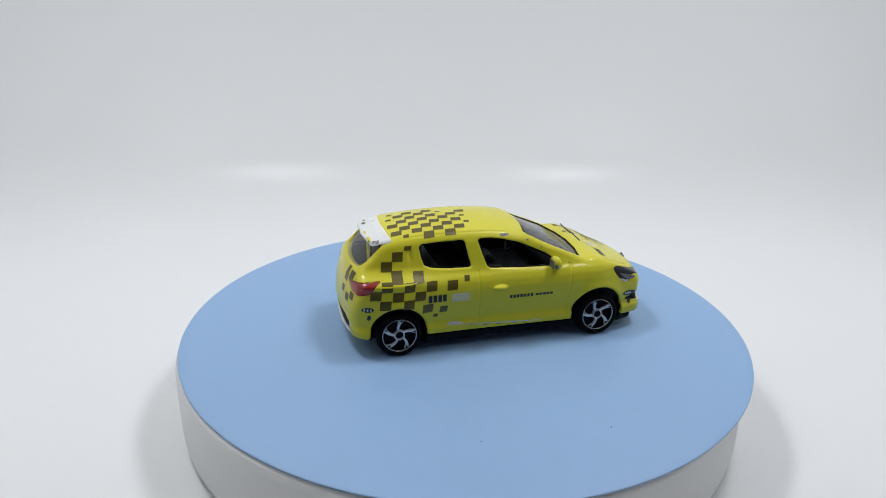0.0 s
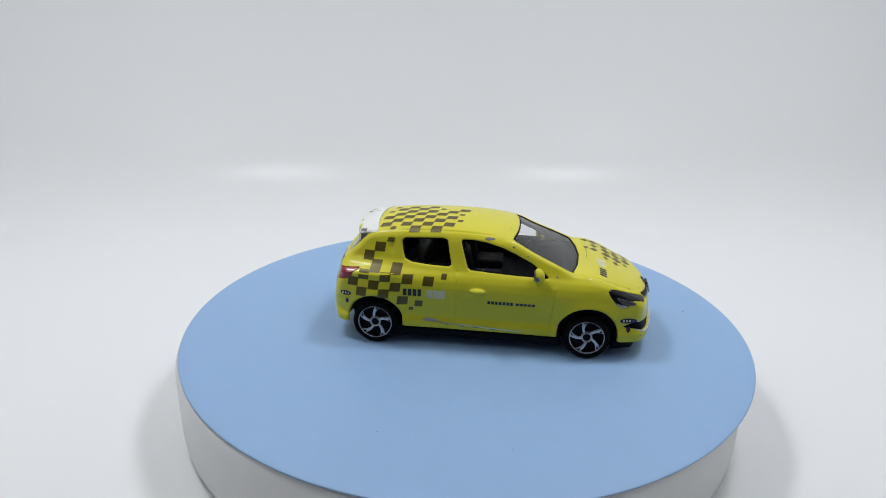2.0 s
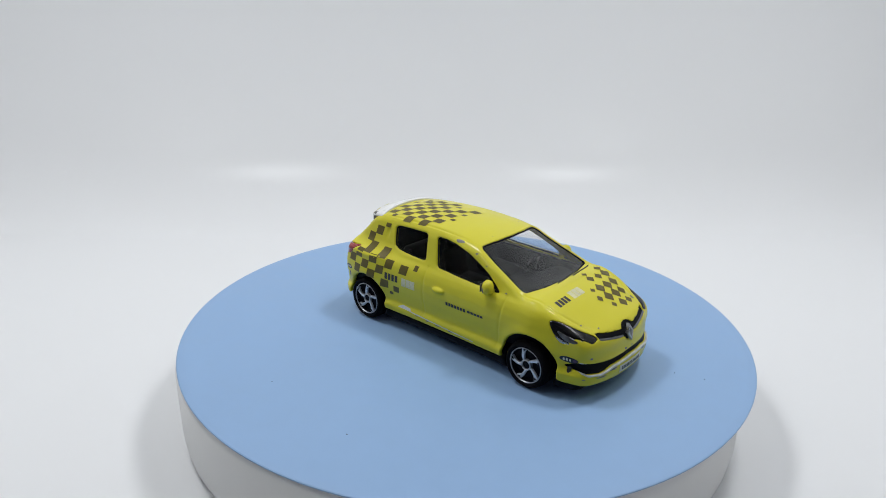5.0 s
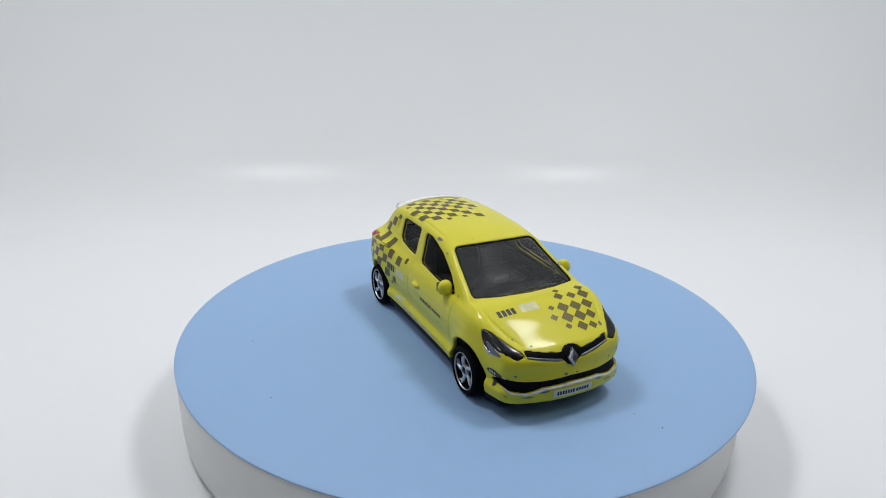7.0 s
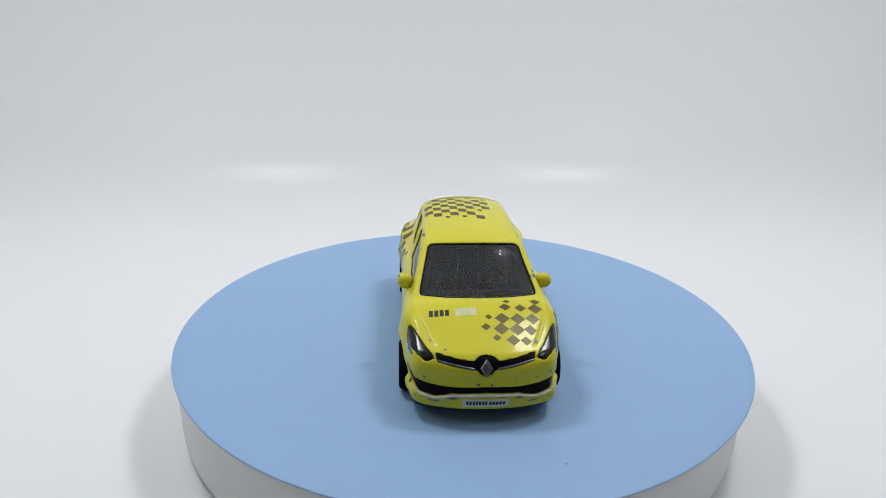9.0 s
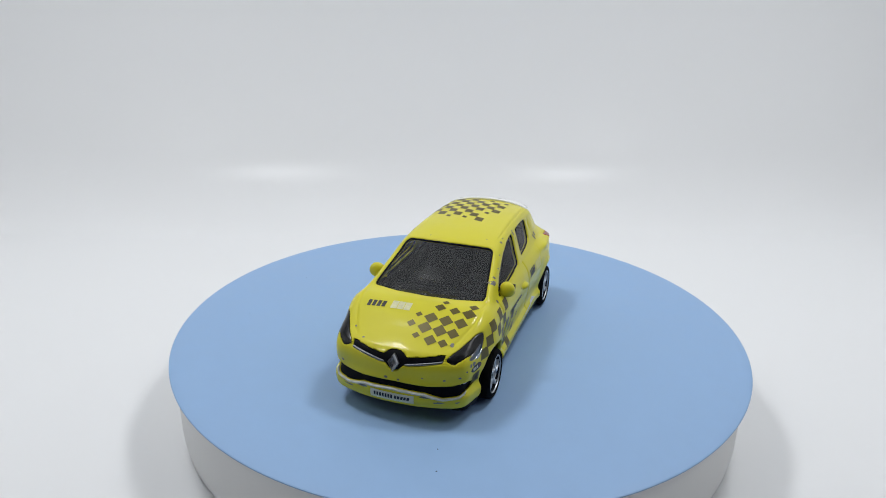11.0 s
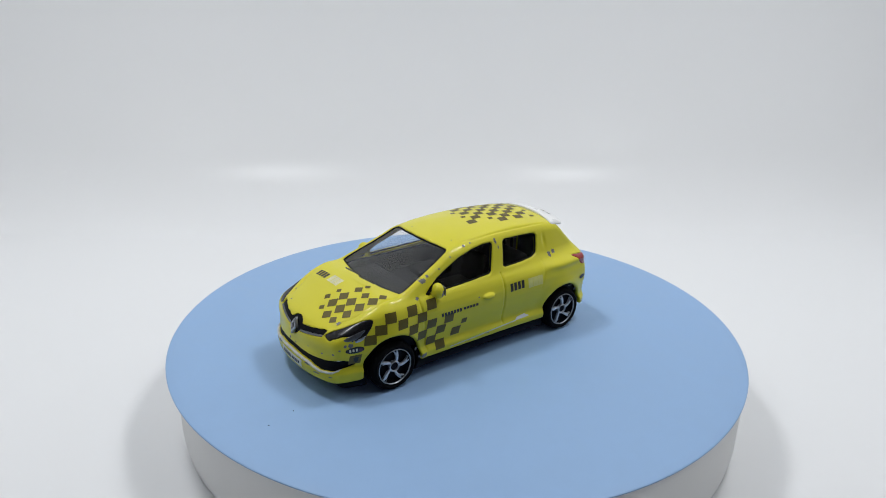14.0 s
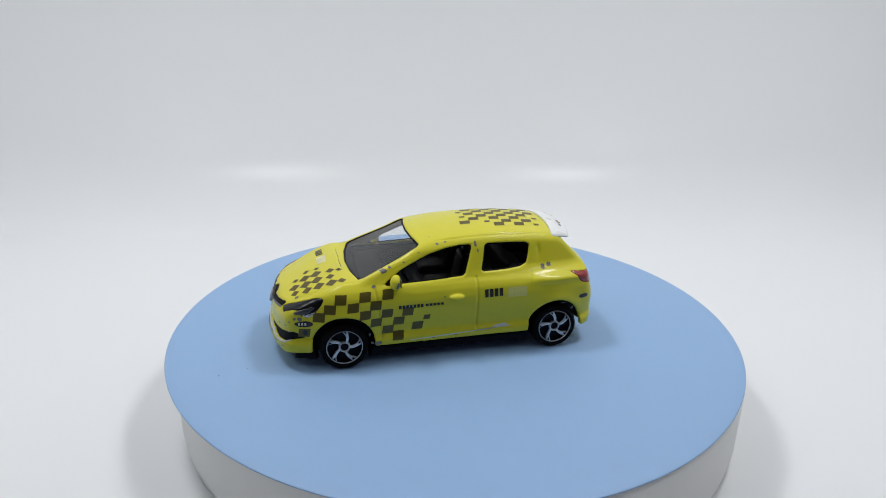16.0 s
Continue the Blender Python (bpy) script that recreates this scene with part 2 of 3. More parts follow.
O_INTAKE = Outline([(-12.9, 8.4), (-10.2, 7.9), (-6.5, 7.75), (0, 7.95), (6.5, 7.75), (10.2, 7.9), (12.9, 8.4), (13.2, 7.1), (11.8, 6.0), (9.2, 5.7), (7.6, 6.0), (6, 6.45), (0, 6.7),
                    (-6, 6.45), (-7.6, 6.0), (-9.2, 5.7), (-11.8, 6.0), (-13.2, 7.1)], bend=False, blur=3)
O_GRILLE = Outline([(-9.0, 13.35), (-5.5, 12.85), (-2.2, 12.5), (-1.5, 13.1), (0, 13.4), (1.5, 13.1), (2.2, 12.5), (5.5, 12.85), (9.0, 13.35), (8.7, 12.2), (5.0, 11.5), (1.7, 11.0),
                    (0.9, 10.2), (0, 9.9), (-0.9, 10.2), (-1.7, 11.0), (-5.0, 11.5), (-8.7, 12.2)], bend=False, blur=3)
O_CHROME = Outline([(-8.8, 12.55), (-5.0, 11.95), (-2.0, 11.45), (-2.0, 11.05), (-5.0, 11.55), (-8.7, 12.2)], bend=False, step=0.06, blur=1)


def screen_area(x, y, z):
    """The windscreen's opening, seen square to the glass."""
    return smax(W_SCREEN(y, 0.9 * x - 0.44 * z), 23.2 - 0.44 * x - 0.9 * z, 0.2)


def head_area(x, y, z, s=0):
    a = np.abs(y) if s == 0 else s * y
    d = smax(O_HEAD(x, z), np.interp(x, [25, 26.8, 29, 31.6, 34], [13.2, 12.9, 12.0, 10.7, 9.0]) - a, 0.3)
    return smax(d, a - np.interp(x, [25, 27, 29, 31, 33, 34.5], [15.0, 14.3, 14.0, 13.2, 12.0, 10.4]), 0.4)


O_DIFFUSER = Outline([(-11.2, 7.0), (-8.5, 8.2), (8.5, 8.2), (11.2, 7.0), (9.8, 4.7), (-9.8, 4.7)], bend=False, blur=3)


def cut(d, hole, k=0.4):
    return smax(d, -hole, k)


def tail_u(x, y):
    return np.abs(y) + x + 33.0


def groove(dist, depth, width=0.32):
    return depth * np.exp(-(dist / width) ** 2)


def shell(x, y, z):
    """The painted body: the outer form with its openings, hollow inside."""
    a = np.abs(y)
    s = shape(x, y, z)
    # door gaps, bonnet gap, tailgate gap, hidden rear door handle
    on_side = ramp(a, 9, 11)
    low = ramp(z, 5.4, 6.2)
    gap = groove(np.hypot(x + 5.5, np.maximum(0, z - 17.2)), 0.12 + 0.12 * (y > 0), 0.24) * low + groove(np.hypot(x - 15.4 - 0.12 * (z - 12), np.maximum(0, z - 17.0)), 0.10 + 0.12 * (y > 0), 0.24) * low
    gap = gap + groove(np.hypot(x + 17.6 - 0.30 * (17 - z), np.maximum(0, np.abs(z - 14.6) - 2.6)), 0.06)
    gap = gap * on_side + groove(np.hypot((x + 19.9) / 0.8, (z - 21.3) / 2.2), 0.3, 0.6) * on_side
    hood = np.abs(a - np.interp(x, [17, 20, 26, 30, 34], [11.9, 12.1, 11.7, 10.2, 8.0]))
    gap = gap + groove(hood, 0.14) * ramp(x, 18, 19.5) * ramp(-x, -33, -31) * ramp(z, 12, 13)
    gap = gap + groove(np.abs(z - 8.9 - 0.02 * a), 0.13) * ramp(-x, 30.5, 31.5)
    s = s + gap
    # roof gutter beside the top
    s = s + groove(np.abs(a - np.interp(x, [-20, 0, 5], [8.9, 9.3, 9.1])), 0.13, 0.2) * ramp(z, 24, 24.6) * ramp(-x, -4, 0) * ramp(x, -23, -20)
    # door handles
    hx, hz = (x + 0.9) / 1.5, (z - 13.65 - 0.15 * (y > 0)) / 0.62
    s = smin(s, (np.sqrt(hx ** 2 + hz ** 2 + ((a - 15.0) / 0.75) ** 2) - 1) * 0.6, 0.35)
    d = cut(s, s + 1.1, 0.2)
    side = 7.5 - a
    d = cut(d, smax(W_REAR(x, z), side, 0.3))
    d = cut(d, smax(W_FRONT(x, z), side, 0.3))
    d = cut(d, screen_area(x, y, z))
    d = cut(d, smax(W_BACK(y, z), x + 22.5, 0.3))
    for ax, r in ((AXLE_F, 6.35), (AXLE_R, 6.05)):
        d = cut(d, smax(np.hypot(x - ax, (z - HUB_Z) * 0.97) - r, 8.5 - a, 0.3), 0.5)
    d = cut(d, head_area(x, y, z) + np.maximum(0, -(s + 0.45)), 0.15)
    d = cut(d, np.maximum(O_TAIL(tail_u(x, y), z), x + 24) + np.maximum(0, -(s + 0.3)), 0.15)
    d = cut(d, np.maximum(O_INTAKE(y, z), 29 - x) + np.maximum(0, -(s + 0.8)), 0.3)
    d = cut(d, np.maximum(O_GRILLE(y, z), 29 - x) + np.maximum(0, -(s + 0.4)), 0.15)
    d = cut(d, np.maximum(O_DIFFUSER(y, z), x + 28) + np.maximum(0, -(s + 0.4)), 0.25)
    floor = np.interp(x, [-30, -28, -17, -15, 14, 17, 28, 30], [4.3, 5.0, 4.6, 4.35, 4.25, 4.5, 4.3, 3.6])
    return smax(d, floor - z, 0.3)


def inlay(outline, depth=0.3, proud=0.04):
    """A piece let into the body's skin within an outline."""
    def fn(x, y, z):
        s = shape(x, y, z)
        return smax(np.maximum(s - proud, -s - depth), outline(x, y, z), 0.14)
    return fn


def pane(outline, sink=0.55, half=0.2):
    def fn(x, y, z):
        return np.maximum(np.abs(shape(x, y, z) + sink) - half, outline(x, y, z))
    return fn


def nets(fn, lo, hi, step, settle=2):
    """A surface mesh of fn = 0 in a box: points, outward normals and quads."""
    ax = [np.arange(lo[i], hi[i] + step, step) for i in range(3)]
    rows = []
    for i in range(0, len(ax[0]), 24):
        g = np.meshgrid(ax[0][i:i + 24], ax[1], ax[2], indexing="ij")
        rows.append(fn(*g).astype(np.float32))
    d = np.concatenate(rows)
    inside = d < 0
    n = [v - 1 for v in d.shape]
    corners = [(i, j, k) for i in (0, 1) for j in (0, 1) for k in (0, 1)]
    count = np.zeros(n, np.int8)
    for c in corners:
        count += inside[c[0]:n[0] + c[0], c[1]:n[1] + c[1], c[2]:n[2] + c[2]]
    cells = np.argwhere((count > 0) & (count < 8))
    index = np.full(n, -1, np.int64)
    index[tuple(cells.T)] = np.arange(len(cells))
    total, hits = np.zeros((len(cells), 3)), np.zeros((len(cells), 1))
    for a in corners:
        for k in range(3):
            if a[k]:
                continue
            b = list(a)
            b[k] = 1
            da, db = d[tuple((cells + a).T)], d[tuple((cells + b).T)]
            m = (da < 0) != (db < 0)
            t = np.where(m, da / np.where(m, da - db, 1), 0)[:, None]
            total += np.where(m[:, None], np.array(a) + t * (np.array(b) - a), 0)
            hits += m[:, None]
    pts = np.array(lo) + step * (cells + total / np.maximum(hits, 1))
    quads = []
    for k in range(3):
        u, v = [(1, 2), (2, 0), (0, 1)][k]
        e = np.eye(3, dtype=int)
        sl0, sl1 = [slice(1, -1)] * 3, [slice(1, -1)] * 3
        sl0[k], sl1[k] = slice(0, -1), slice(1, None)
        s0, s1 = inside[tuple(sl0)], inside[tuple(sl1)]
        where = np.argwhere(s0 != s1) + (1 - e[k])
        out = s0[s0 != s1]
        ring = [index[tuple((where - o).T)] for o in (0 * e[u], e[u], e[u] + e[v], e[v])]
        q = np.stack(ring, 1)
        q[~out] = q[~out][:, ::-1]
        quads.append(q)
    quads = np.concatenate(quads)
    quads = quads[(quads >= 0).all(1)]

    def slope(p, h):
        g = np.stack([fn(*(p + h * e).T) - fn(*(p - h * e).T) for e in np.eye(3)], 1) / (2 * h)
        return g
    for _ in range(settle):
        g = slope(pts, 0.04)
        move = -fn(*pts.T)[:, None] * g / np.maximum((g ** 2).sum(1, keepdims=True), 0.2)
        size = np.linalg.norm(move, axis=1, keepdims=True)
        pts = pts + move * np.minimum(1, 0.35 * step / np.maximum(size, 1e-9))
    g = slope(pts, 0.09)
    g /= np.maximum(np.linalg.norm(g, axis=1, keepdims=True), 1e-9)
    return pts, g, quads


def net_part(name, fn, lo, hi, step, mat, parent, label="", skin=None):
    """A mesh of fn = 0; with skin, only its side that lies less than skin under the outer form."""
    pts, nor, quads = nets(fn, lo, hi, step)
    if skin is not None:
        quads = quads[shape(*pts[quads].mean(1).T) > -skin]
        used, quads = np.unique(quads, return_inverse=True)
        pts, nor, quads = pts[used], nor[used], quads.reshape(-1, 4)
    mesh = bpy.data.meshes.new(name)
    mesh.from_pydata((pts * MM).tolist(), [], quads.tolist())
    for p in mesh.polygons:
        p.use_smooth = True
    mesh.normals_split_custom_set_from_vertices(nor.tolist())
    return obj(name, mesh, parent, mat, label)


def on_body(plane, u, v, form=None):
    """Points of the outer form under (u, v) of a plane: right, left, top, rear or front, with normals."""
    form = form or shape
    u, v = np.asarray(u, float), np.asarray(v, float)
    lo, hi = {"right": (-19.0, -6.0), "left": (19.0, 6.0), "top": (30.0, 8.0), "rear": (-38.0, -20.0), "front": (42.0, 22.0)}[plane]

    def at(w):
        return {"right": (u, w, v), "left": (u, w, v), "top": (u, v, w), "rear": (w, u, v), "front": (w, u, v)}[plane]
    n = 60
    found = np.full(u.shape, np.nan)
    for i in range(n):
        w = np.full(u.shape, lo + (hi - lo) * i / n)
        m = np.isnan(found) & (form(*at(w)) < 0)
        found[m] = w[m]
    found = np.where(np.isnan(found), hi, found)
    a, b = found - (hi - lo) / n, found.copy()
    for _ in range(14):
        mid = (a + b) / 2
        m = form(*at(mid)) < 0
        b, a = np.where(m, mid, b), np.where(m, a, mid)
    p = np.stack(at(b), -1).astype(float)
    g = np.stack([form(*np.moveaxis(p + 0.1 * e, -1, 0)) - form(*np.moveaxis(p - 0.1 * e, -1, 0)) for e in np.eye(3)], -1)
    return p, g / np.linalg.norm(g, axis=-1, keepdims=True)


def decal(name, plane, shapes, mat, parent, label="", lift=0.035, n=4):
    """Thin prints on the paint; each shape is four corners (u, v), anticlockwise or not."""
    verts, faces = [], []
    for c in shapes:
        c = np.array(c, float)
        s, t = np.meshgrid(np.linspace(0, 1, n + 1), np.linspace(0, 1, n + 1), indexing="ij")
        q = (c[0] * ((1 - s) * (1 - t))[..., None] + c[1] * (s * (1 - t))[..., None] + c[2] * (s * t)[..., None] + c[3] * ((1 - s) * t)[..., None])
        p, g = on_body(plane, q[..., 0], q[..., 1])
        p = (p + lift * g).reshape(-1, 3) * MM
        o = len(verts)
        verts += p.tolist()
        normal = g.reshape(-1, 3).mean(0)
        for i in range(n):
            for j in range(n):
                f = [o + i * (n + 1) + j, o + (i + 1) * (n + 1) + j, o + (i + 1) * (n + 1) + j + 1, o + i * (n + 1) + j + 1]
                a, b, d = (np.array(verts[f[k]]) for k in (0, 1, 3))
                faces.append(f if np.dot(np.cross(b - a, d - a), normal) > 0 else f[::-1])
    mesh = bpy.data.meshes.new(name)
    mesh.from_pydata(verts, [], faces)
    for p in mesh.polygons:
        p.use_smooth = True
    return obj(name, mesh, parent, mat, label)


def blot(name, plane, u, v, ru, rv, mat, parent, label="", lift=0.03, seed=0, form=None, ragged=0.4):
    """An uneven chip in the paint."""
    rng = random.Random(seed)
    ring = 14
    rr = [rng.uniform(1.0 - ragged, 1.0 + ragged / 4) for _ in range(ring)]
    us = [u] + [u + ru * rr[i] * math.cos(2 * math.pi * i / ring) for i in range(ring)] + [u + 0.5 * ru * rr[i] * math.cos(2 * math.pi * i / ring) for i in range(ring)]
    vs = [v] + [v + rv * rr[i] * math.sin(2 * math.pi * i / ring) for i in range(ring)] + [v + 0.5 * rv * rr[i] * math.sin(2 * math.pi * i / ring) for i in range(ring)]
    p, g = on_body(plane, us, vs, form)
    p = (p + lift * g) * MM
    faces = []
    for i in range(ring):
        j = (i + 1) % ring
        faces += [(0, 1 + ring + i, 1 + ring + j), (1 + ring + i, 1 + i, 1 + j, 1 + ring + j)]
    fixed = []
    for f in faces:
        a, b, d = (p[f[k]] for k in (0, 1, 2))
        fixed.append(f if np.dot(np.cross(b - a, d - a), g[0]) > 0 else f[::-1])
    mesh = bpy.data.meshes.new(name)
    mesh.from_pydata(p.tolist(), [], fixed)
    return obj(name, mesh, parent, mat, label)


def clear_plastic(name, tint, rough, ior=1.36, dust_haze=0.0):
    """Thin clear plastic: it lets light straight through, mirrors a little of the room and may carry a pale film for
    dust and reflected haze.
    """
    m = bpy.data.materials.new(name)
    m.use_nodes = True
    n, l = m.node_tree.nodes, m.node_tree.links
    n.remove(n["Principled BSDF"])
    see, gloss, fres, mix = n.new("ShaderNodeBsdfTransparent"), n.new("ShaderNodeBsdfGlossy"), n.new("ShaderNodeFresnel"), n.new("ShaderNodeMixShader")
    see.inputs["Color"].default_value = (*tint, 1)
    gloss.inputs["Roughness"].default_value = rough
    fres.inputs["IOR"].default_value = ior
    l.new(fres.outputs["Fac"], mix.inputs["Fac"])
    l.new(see.outputs["BSDF"], mix.inputs[1])
    l.new(gloss.outputs["BSDF"], mix.inputs[2])
    # Pale matt film: dust, and haze put in for the mirrored white surroundings.
    film, matt, noise, fac = n.new("ShaderNodeMixShader"), n.new("ShaderNodeBsdfDiffuse"), n.new("ShaderNodeTexNoise"), n.new("ShaderNodeMath")
    noise.inputs["Scale"].default_value, noise.inputs["Detail"].default_value = 900, 5
    fac.operation = "MULTIPLY"
    fac.inputs[1].default_value = 2 * dust_haze
    matt.inputs["Color"].default_value = (0.7, 0.72, 0.74, 1)
    l.new(noise.outputs["Fac"], fac.inputs[0])
    l.new(fac.outputs[0], film.inputs["Fac"])
    l.new(mix.outputs["Shader"], film.inputs[1])
    l.new(matt.outputs["BSDF"], film.inputs[2])
    l.new(film.outputs["Shader"], n["Material Output"].inputs["Surface"])
    return m


M_GLASS = clear_plastic("grey_clear_plastic", (0.90, 0.905, 0.91), 0.09, 1.42, 0.05)
M_TINT = clear_plastic("clear_side_plastic", (0.96, 0.965, 0.97), 0.04, 1.2)
M_WIPER = material("grey_moulding", (0.10, 0.10, 0.11), 0.4, grain=0.2, scale=1500)
M_CHROME = material("worn_chrome", (0.42, 0.43, 0.45), 0.28, 1.0, grain=0.15, scale=900)
M_LENS = material("smoked_lens", (0.004, 0.004, 0.005), 0.22, coat=0.15, spec=0.35, grain=0.3, scale=1500)
M_REFLECT = material("smoked_reflector", (0.16, 0.165, 0.175), 0.33, 0.95, grain=0.3, scale=2500)
M_SILVER = material("silver_paint", (0.55, 0.57, 0.60), 0.35, 0.7, grain=0.15, scale=1500)
M_SPOKE = material("worn_silver_spoke", (0.60, 0.63, 0.67), 0.4, 0.45, grain=0.35, scale=1800)
M_BARE = material("bare_zinc", (0.17, 0.165, 0.15), 0.5, 0.4, grain=0.3, scale=2500, bump=2e-5, bump_scale=3000)
M_OLIVE = material("bronze_print", (0.108, 0.083, 0.007), 0.4, 0.2, grain=0.12, scale=1500)
M_INK = material("black_print", (0.012, 0.012, 0.012), 0.4, grain=0.1, scale=1500)
M_PALE = material("worn_white_print", (0.66, 0.66, 0.50), 0.45, grain=0.12, scale=1800)
M_FADED = material("faded_white_print", (0.64, 0.62, 0.36), 0.45, grain=0.2, scale=2500)
M_FAINT = material("almost_gone_white_print", (0.66, 0.62, 0.17), 0.45, grain=0.1, scale=2500)
M_SPOILER = material("white_enamel", (0.80, 0.80, 0.79), 0.3, coat=0.4, grain=0.02, scale=300)
M_LIP = material("worn_pale_grey_paint", (0.58, 0.59, 0.55), 0.4, grain=0.3, scale=900)
M_RED = material("red_lamp_paint", (0.28, 0.012, 0.010), 0.25, coat=0.6, grain=0.1, scale=900)
M_PURPLE = material("purple_print", (0.06, 0.02, 0.07), 0.4, grain=0.1, scale=1500)
M_SEAT = material("grey_seat_plastic", (0.008, 0.0085, 0.010), 0.5, spec=0.2, grain=0.15, scale=700)


def box_bm(lo, hi, bevel=0.0):
    bm = bmesh.new()
    bmesh.ops.create_cube(bm, size=1, matrix=Matrix.LocRotScale([(a + b) / 2 * MM for a, b in zip(lo, hi)], None, [(b - a) * MM for a, b in zip(lo, hi)]))
    if bevel:
        bmesh.ops.bevel(bm, geom=bm.edges[:], offset=bevel * MM, segments=3, affect="EDGES", profile=0.5)
    return bm


def quad(u, v, w, h, lean=0.0):
    return [(u - w / 2 - lean / 2, v - h / 2), (u + w / 2 - lean / 2, v - h / 2), (u + w / 2 + lean / 2, v + h / 2), (u - w / 2 + lean / 2, v + h / 2)]


def make_wheel(swirl):
    """A wheel with its outer face towards -y, its middle at the origin of its own space."""
    wheel = new("wheel")
    R = TYRE_R
    tyre = [(3.75, -2.0), (3.85, -2.25), (4.25, -2.38), (4.6, -2.2), (4.85, -1.8), (R, -1.2)]
    for i in range(3):
        y = -0.9 + 0.8 * i
        tyre += [(R, y), (R - 0.18, y + 0.08), (R - 0.18, y + 0.22), (R, y + 0.3)]
    tyre += [(R, 1.4), (4.8, 2.0), (4.3, 2.3), (3.6, 2.3), (3.6, -1.9), (3.75, -2.0)]
    part("tyre", lathe([(r * MM, h * MM) for r, h in tyre], 72, "y"), M_TYRE, wheel, "black rubber tyre")
    rim = part("rim", lathe([(r * MM, h * MM) for r, h in [(0, -1.3), (1.6, -1.2), (3.1, -1.1), (3.4, -1.5), (3.5, -1.98), (3.66, -1.98), (3.66, 1.8), (0, 1.8)]], 64, "y"), M_BLACK, wheel, "black dished rim")
    part("rim_edge", lathe([(r * MM, h * MM) for r, h in [(3.52, -1.95), (3.52, -2.12), (3.6, -2.24), (3.70, -2.2), (3.74, -2.05), (3.62, -1.95), (3.52, -1.95)]], 72, "y"), M_SILVER, rim, "worn silver edge ring")
    for k in range(5):
        bm = bmesh.new()
        rings = []
        for i in range(9):
            t = i / 8
            r = 1.05 + 2.52 * t
            mid = 2 * math.pi * k / 5 + swirl * 0.42 * t ** 1.2
            half = (0.23 + 0.06 * t + 0.36 * t ** 3) / r
            y = -1.72 - 0.30 * math.sin(math.pi * (0.25 + 0.6 * t))
            ring = []
            for side, dy in ((-1, 0.55), (-1, 0.06), (-0.75, 0.0), (0.75, 0.0), (1, 0.06), (1, 0.55)):
                a = mid + side * half
                ring.append(bm.verts.new((r * MM * math.cos(a), (y + dy) * MM, r * MM * math.sin(a))))
            rings.append(ring)
        for a, b in zip(rings, rings[1:]):
            for i in range(6):
                bm.faces.new((a[i], a[(i + 1) % 6], b[(i + 1) % 6], b[i]))
        bm.faces.new(rings[0])
        bm.faces.new(rings[-1][::-1])
        part("spoke", bm, M_SPOKE, rim, "worn silver spoke", smooth=50)
        slot = bmesh.new()
        base = 2 * math.pi * k / 5
        tri = [(2.85, base + swirl * 0.33), (3.38, base + swirl * 0.41 - 0.07), (3.38, base + swirl * 0.41 + 0.07)]
        low, top = ([slot.verts.new((r * MM * math.cos(a), y * MM, r * MM * math.sin(a))) for r, a in tri] for y in (-1.7, -2.07))
        slot.faces.new(top)
        slot.faces.new(low[::-1])
        for i in range(3):
            slot.faces.new((low[i], low[(i + 1) % 3], top[(i + 1) % 3], top[i]))
        part("spoke_slot", slot, M_BLACK, rim, "black slot in the spoke", smooth=0)
    part("hub_ring", lathe([(r * MM, h * MM) for r, h in [(0.85, -1.4), (0.85, -1.98), (0.98, -2.08), (1.15, -2.0), (1.22, -1.4), (0.85, -1.4)]], 32, "y"), M_SILVER, rim, "silver ring round the hub")
    part("hub_cap", lathe([(r * MM, h * MM) for r, h in [(0, -1.85), (0.5, -1.84), (0.8, -1.75), (0.86, -1.3), (0, -1.3)]], 32, "y"), M_BLACK, rim, "black hub cap")
    return wheel


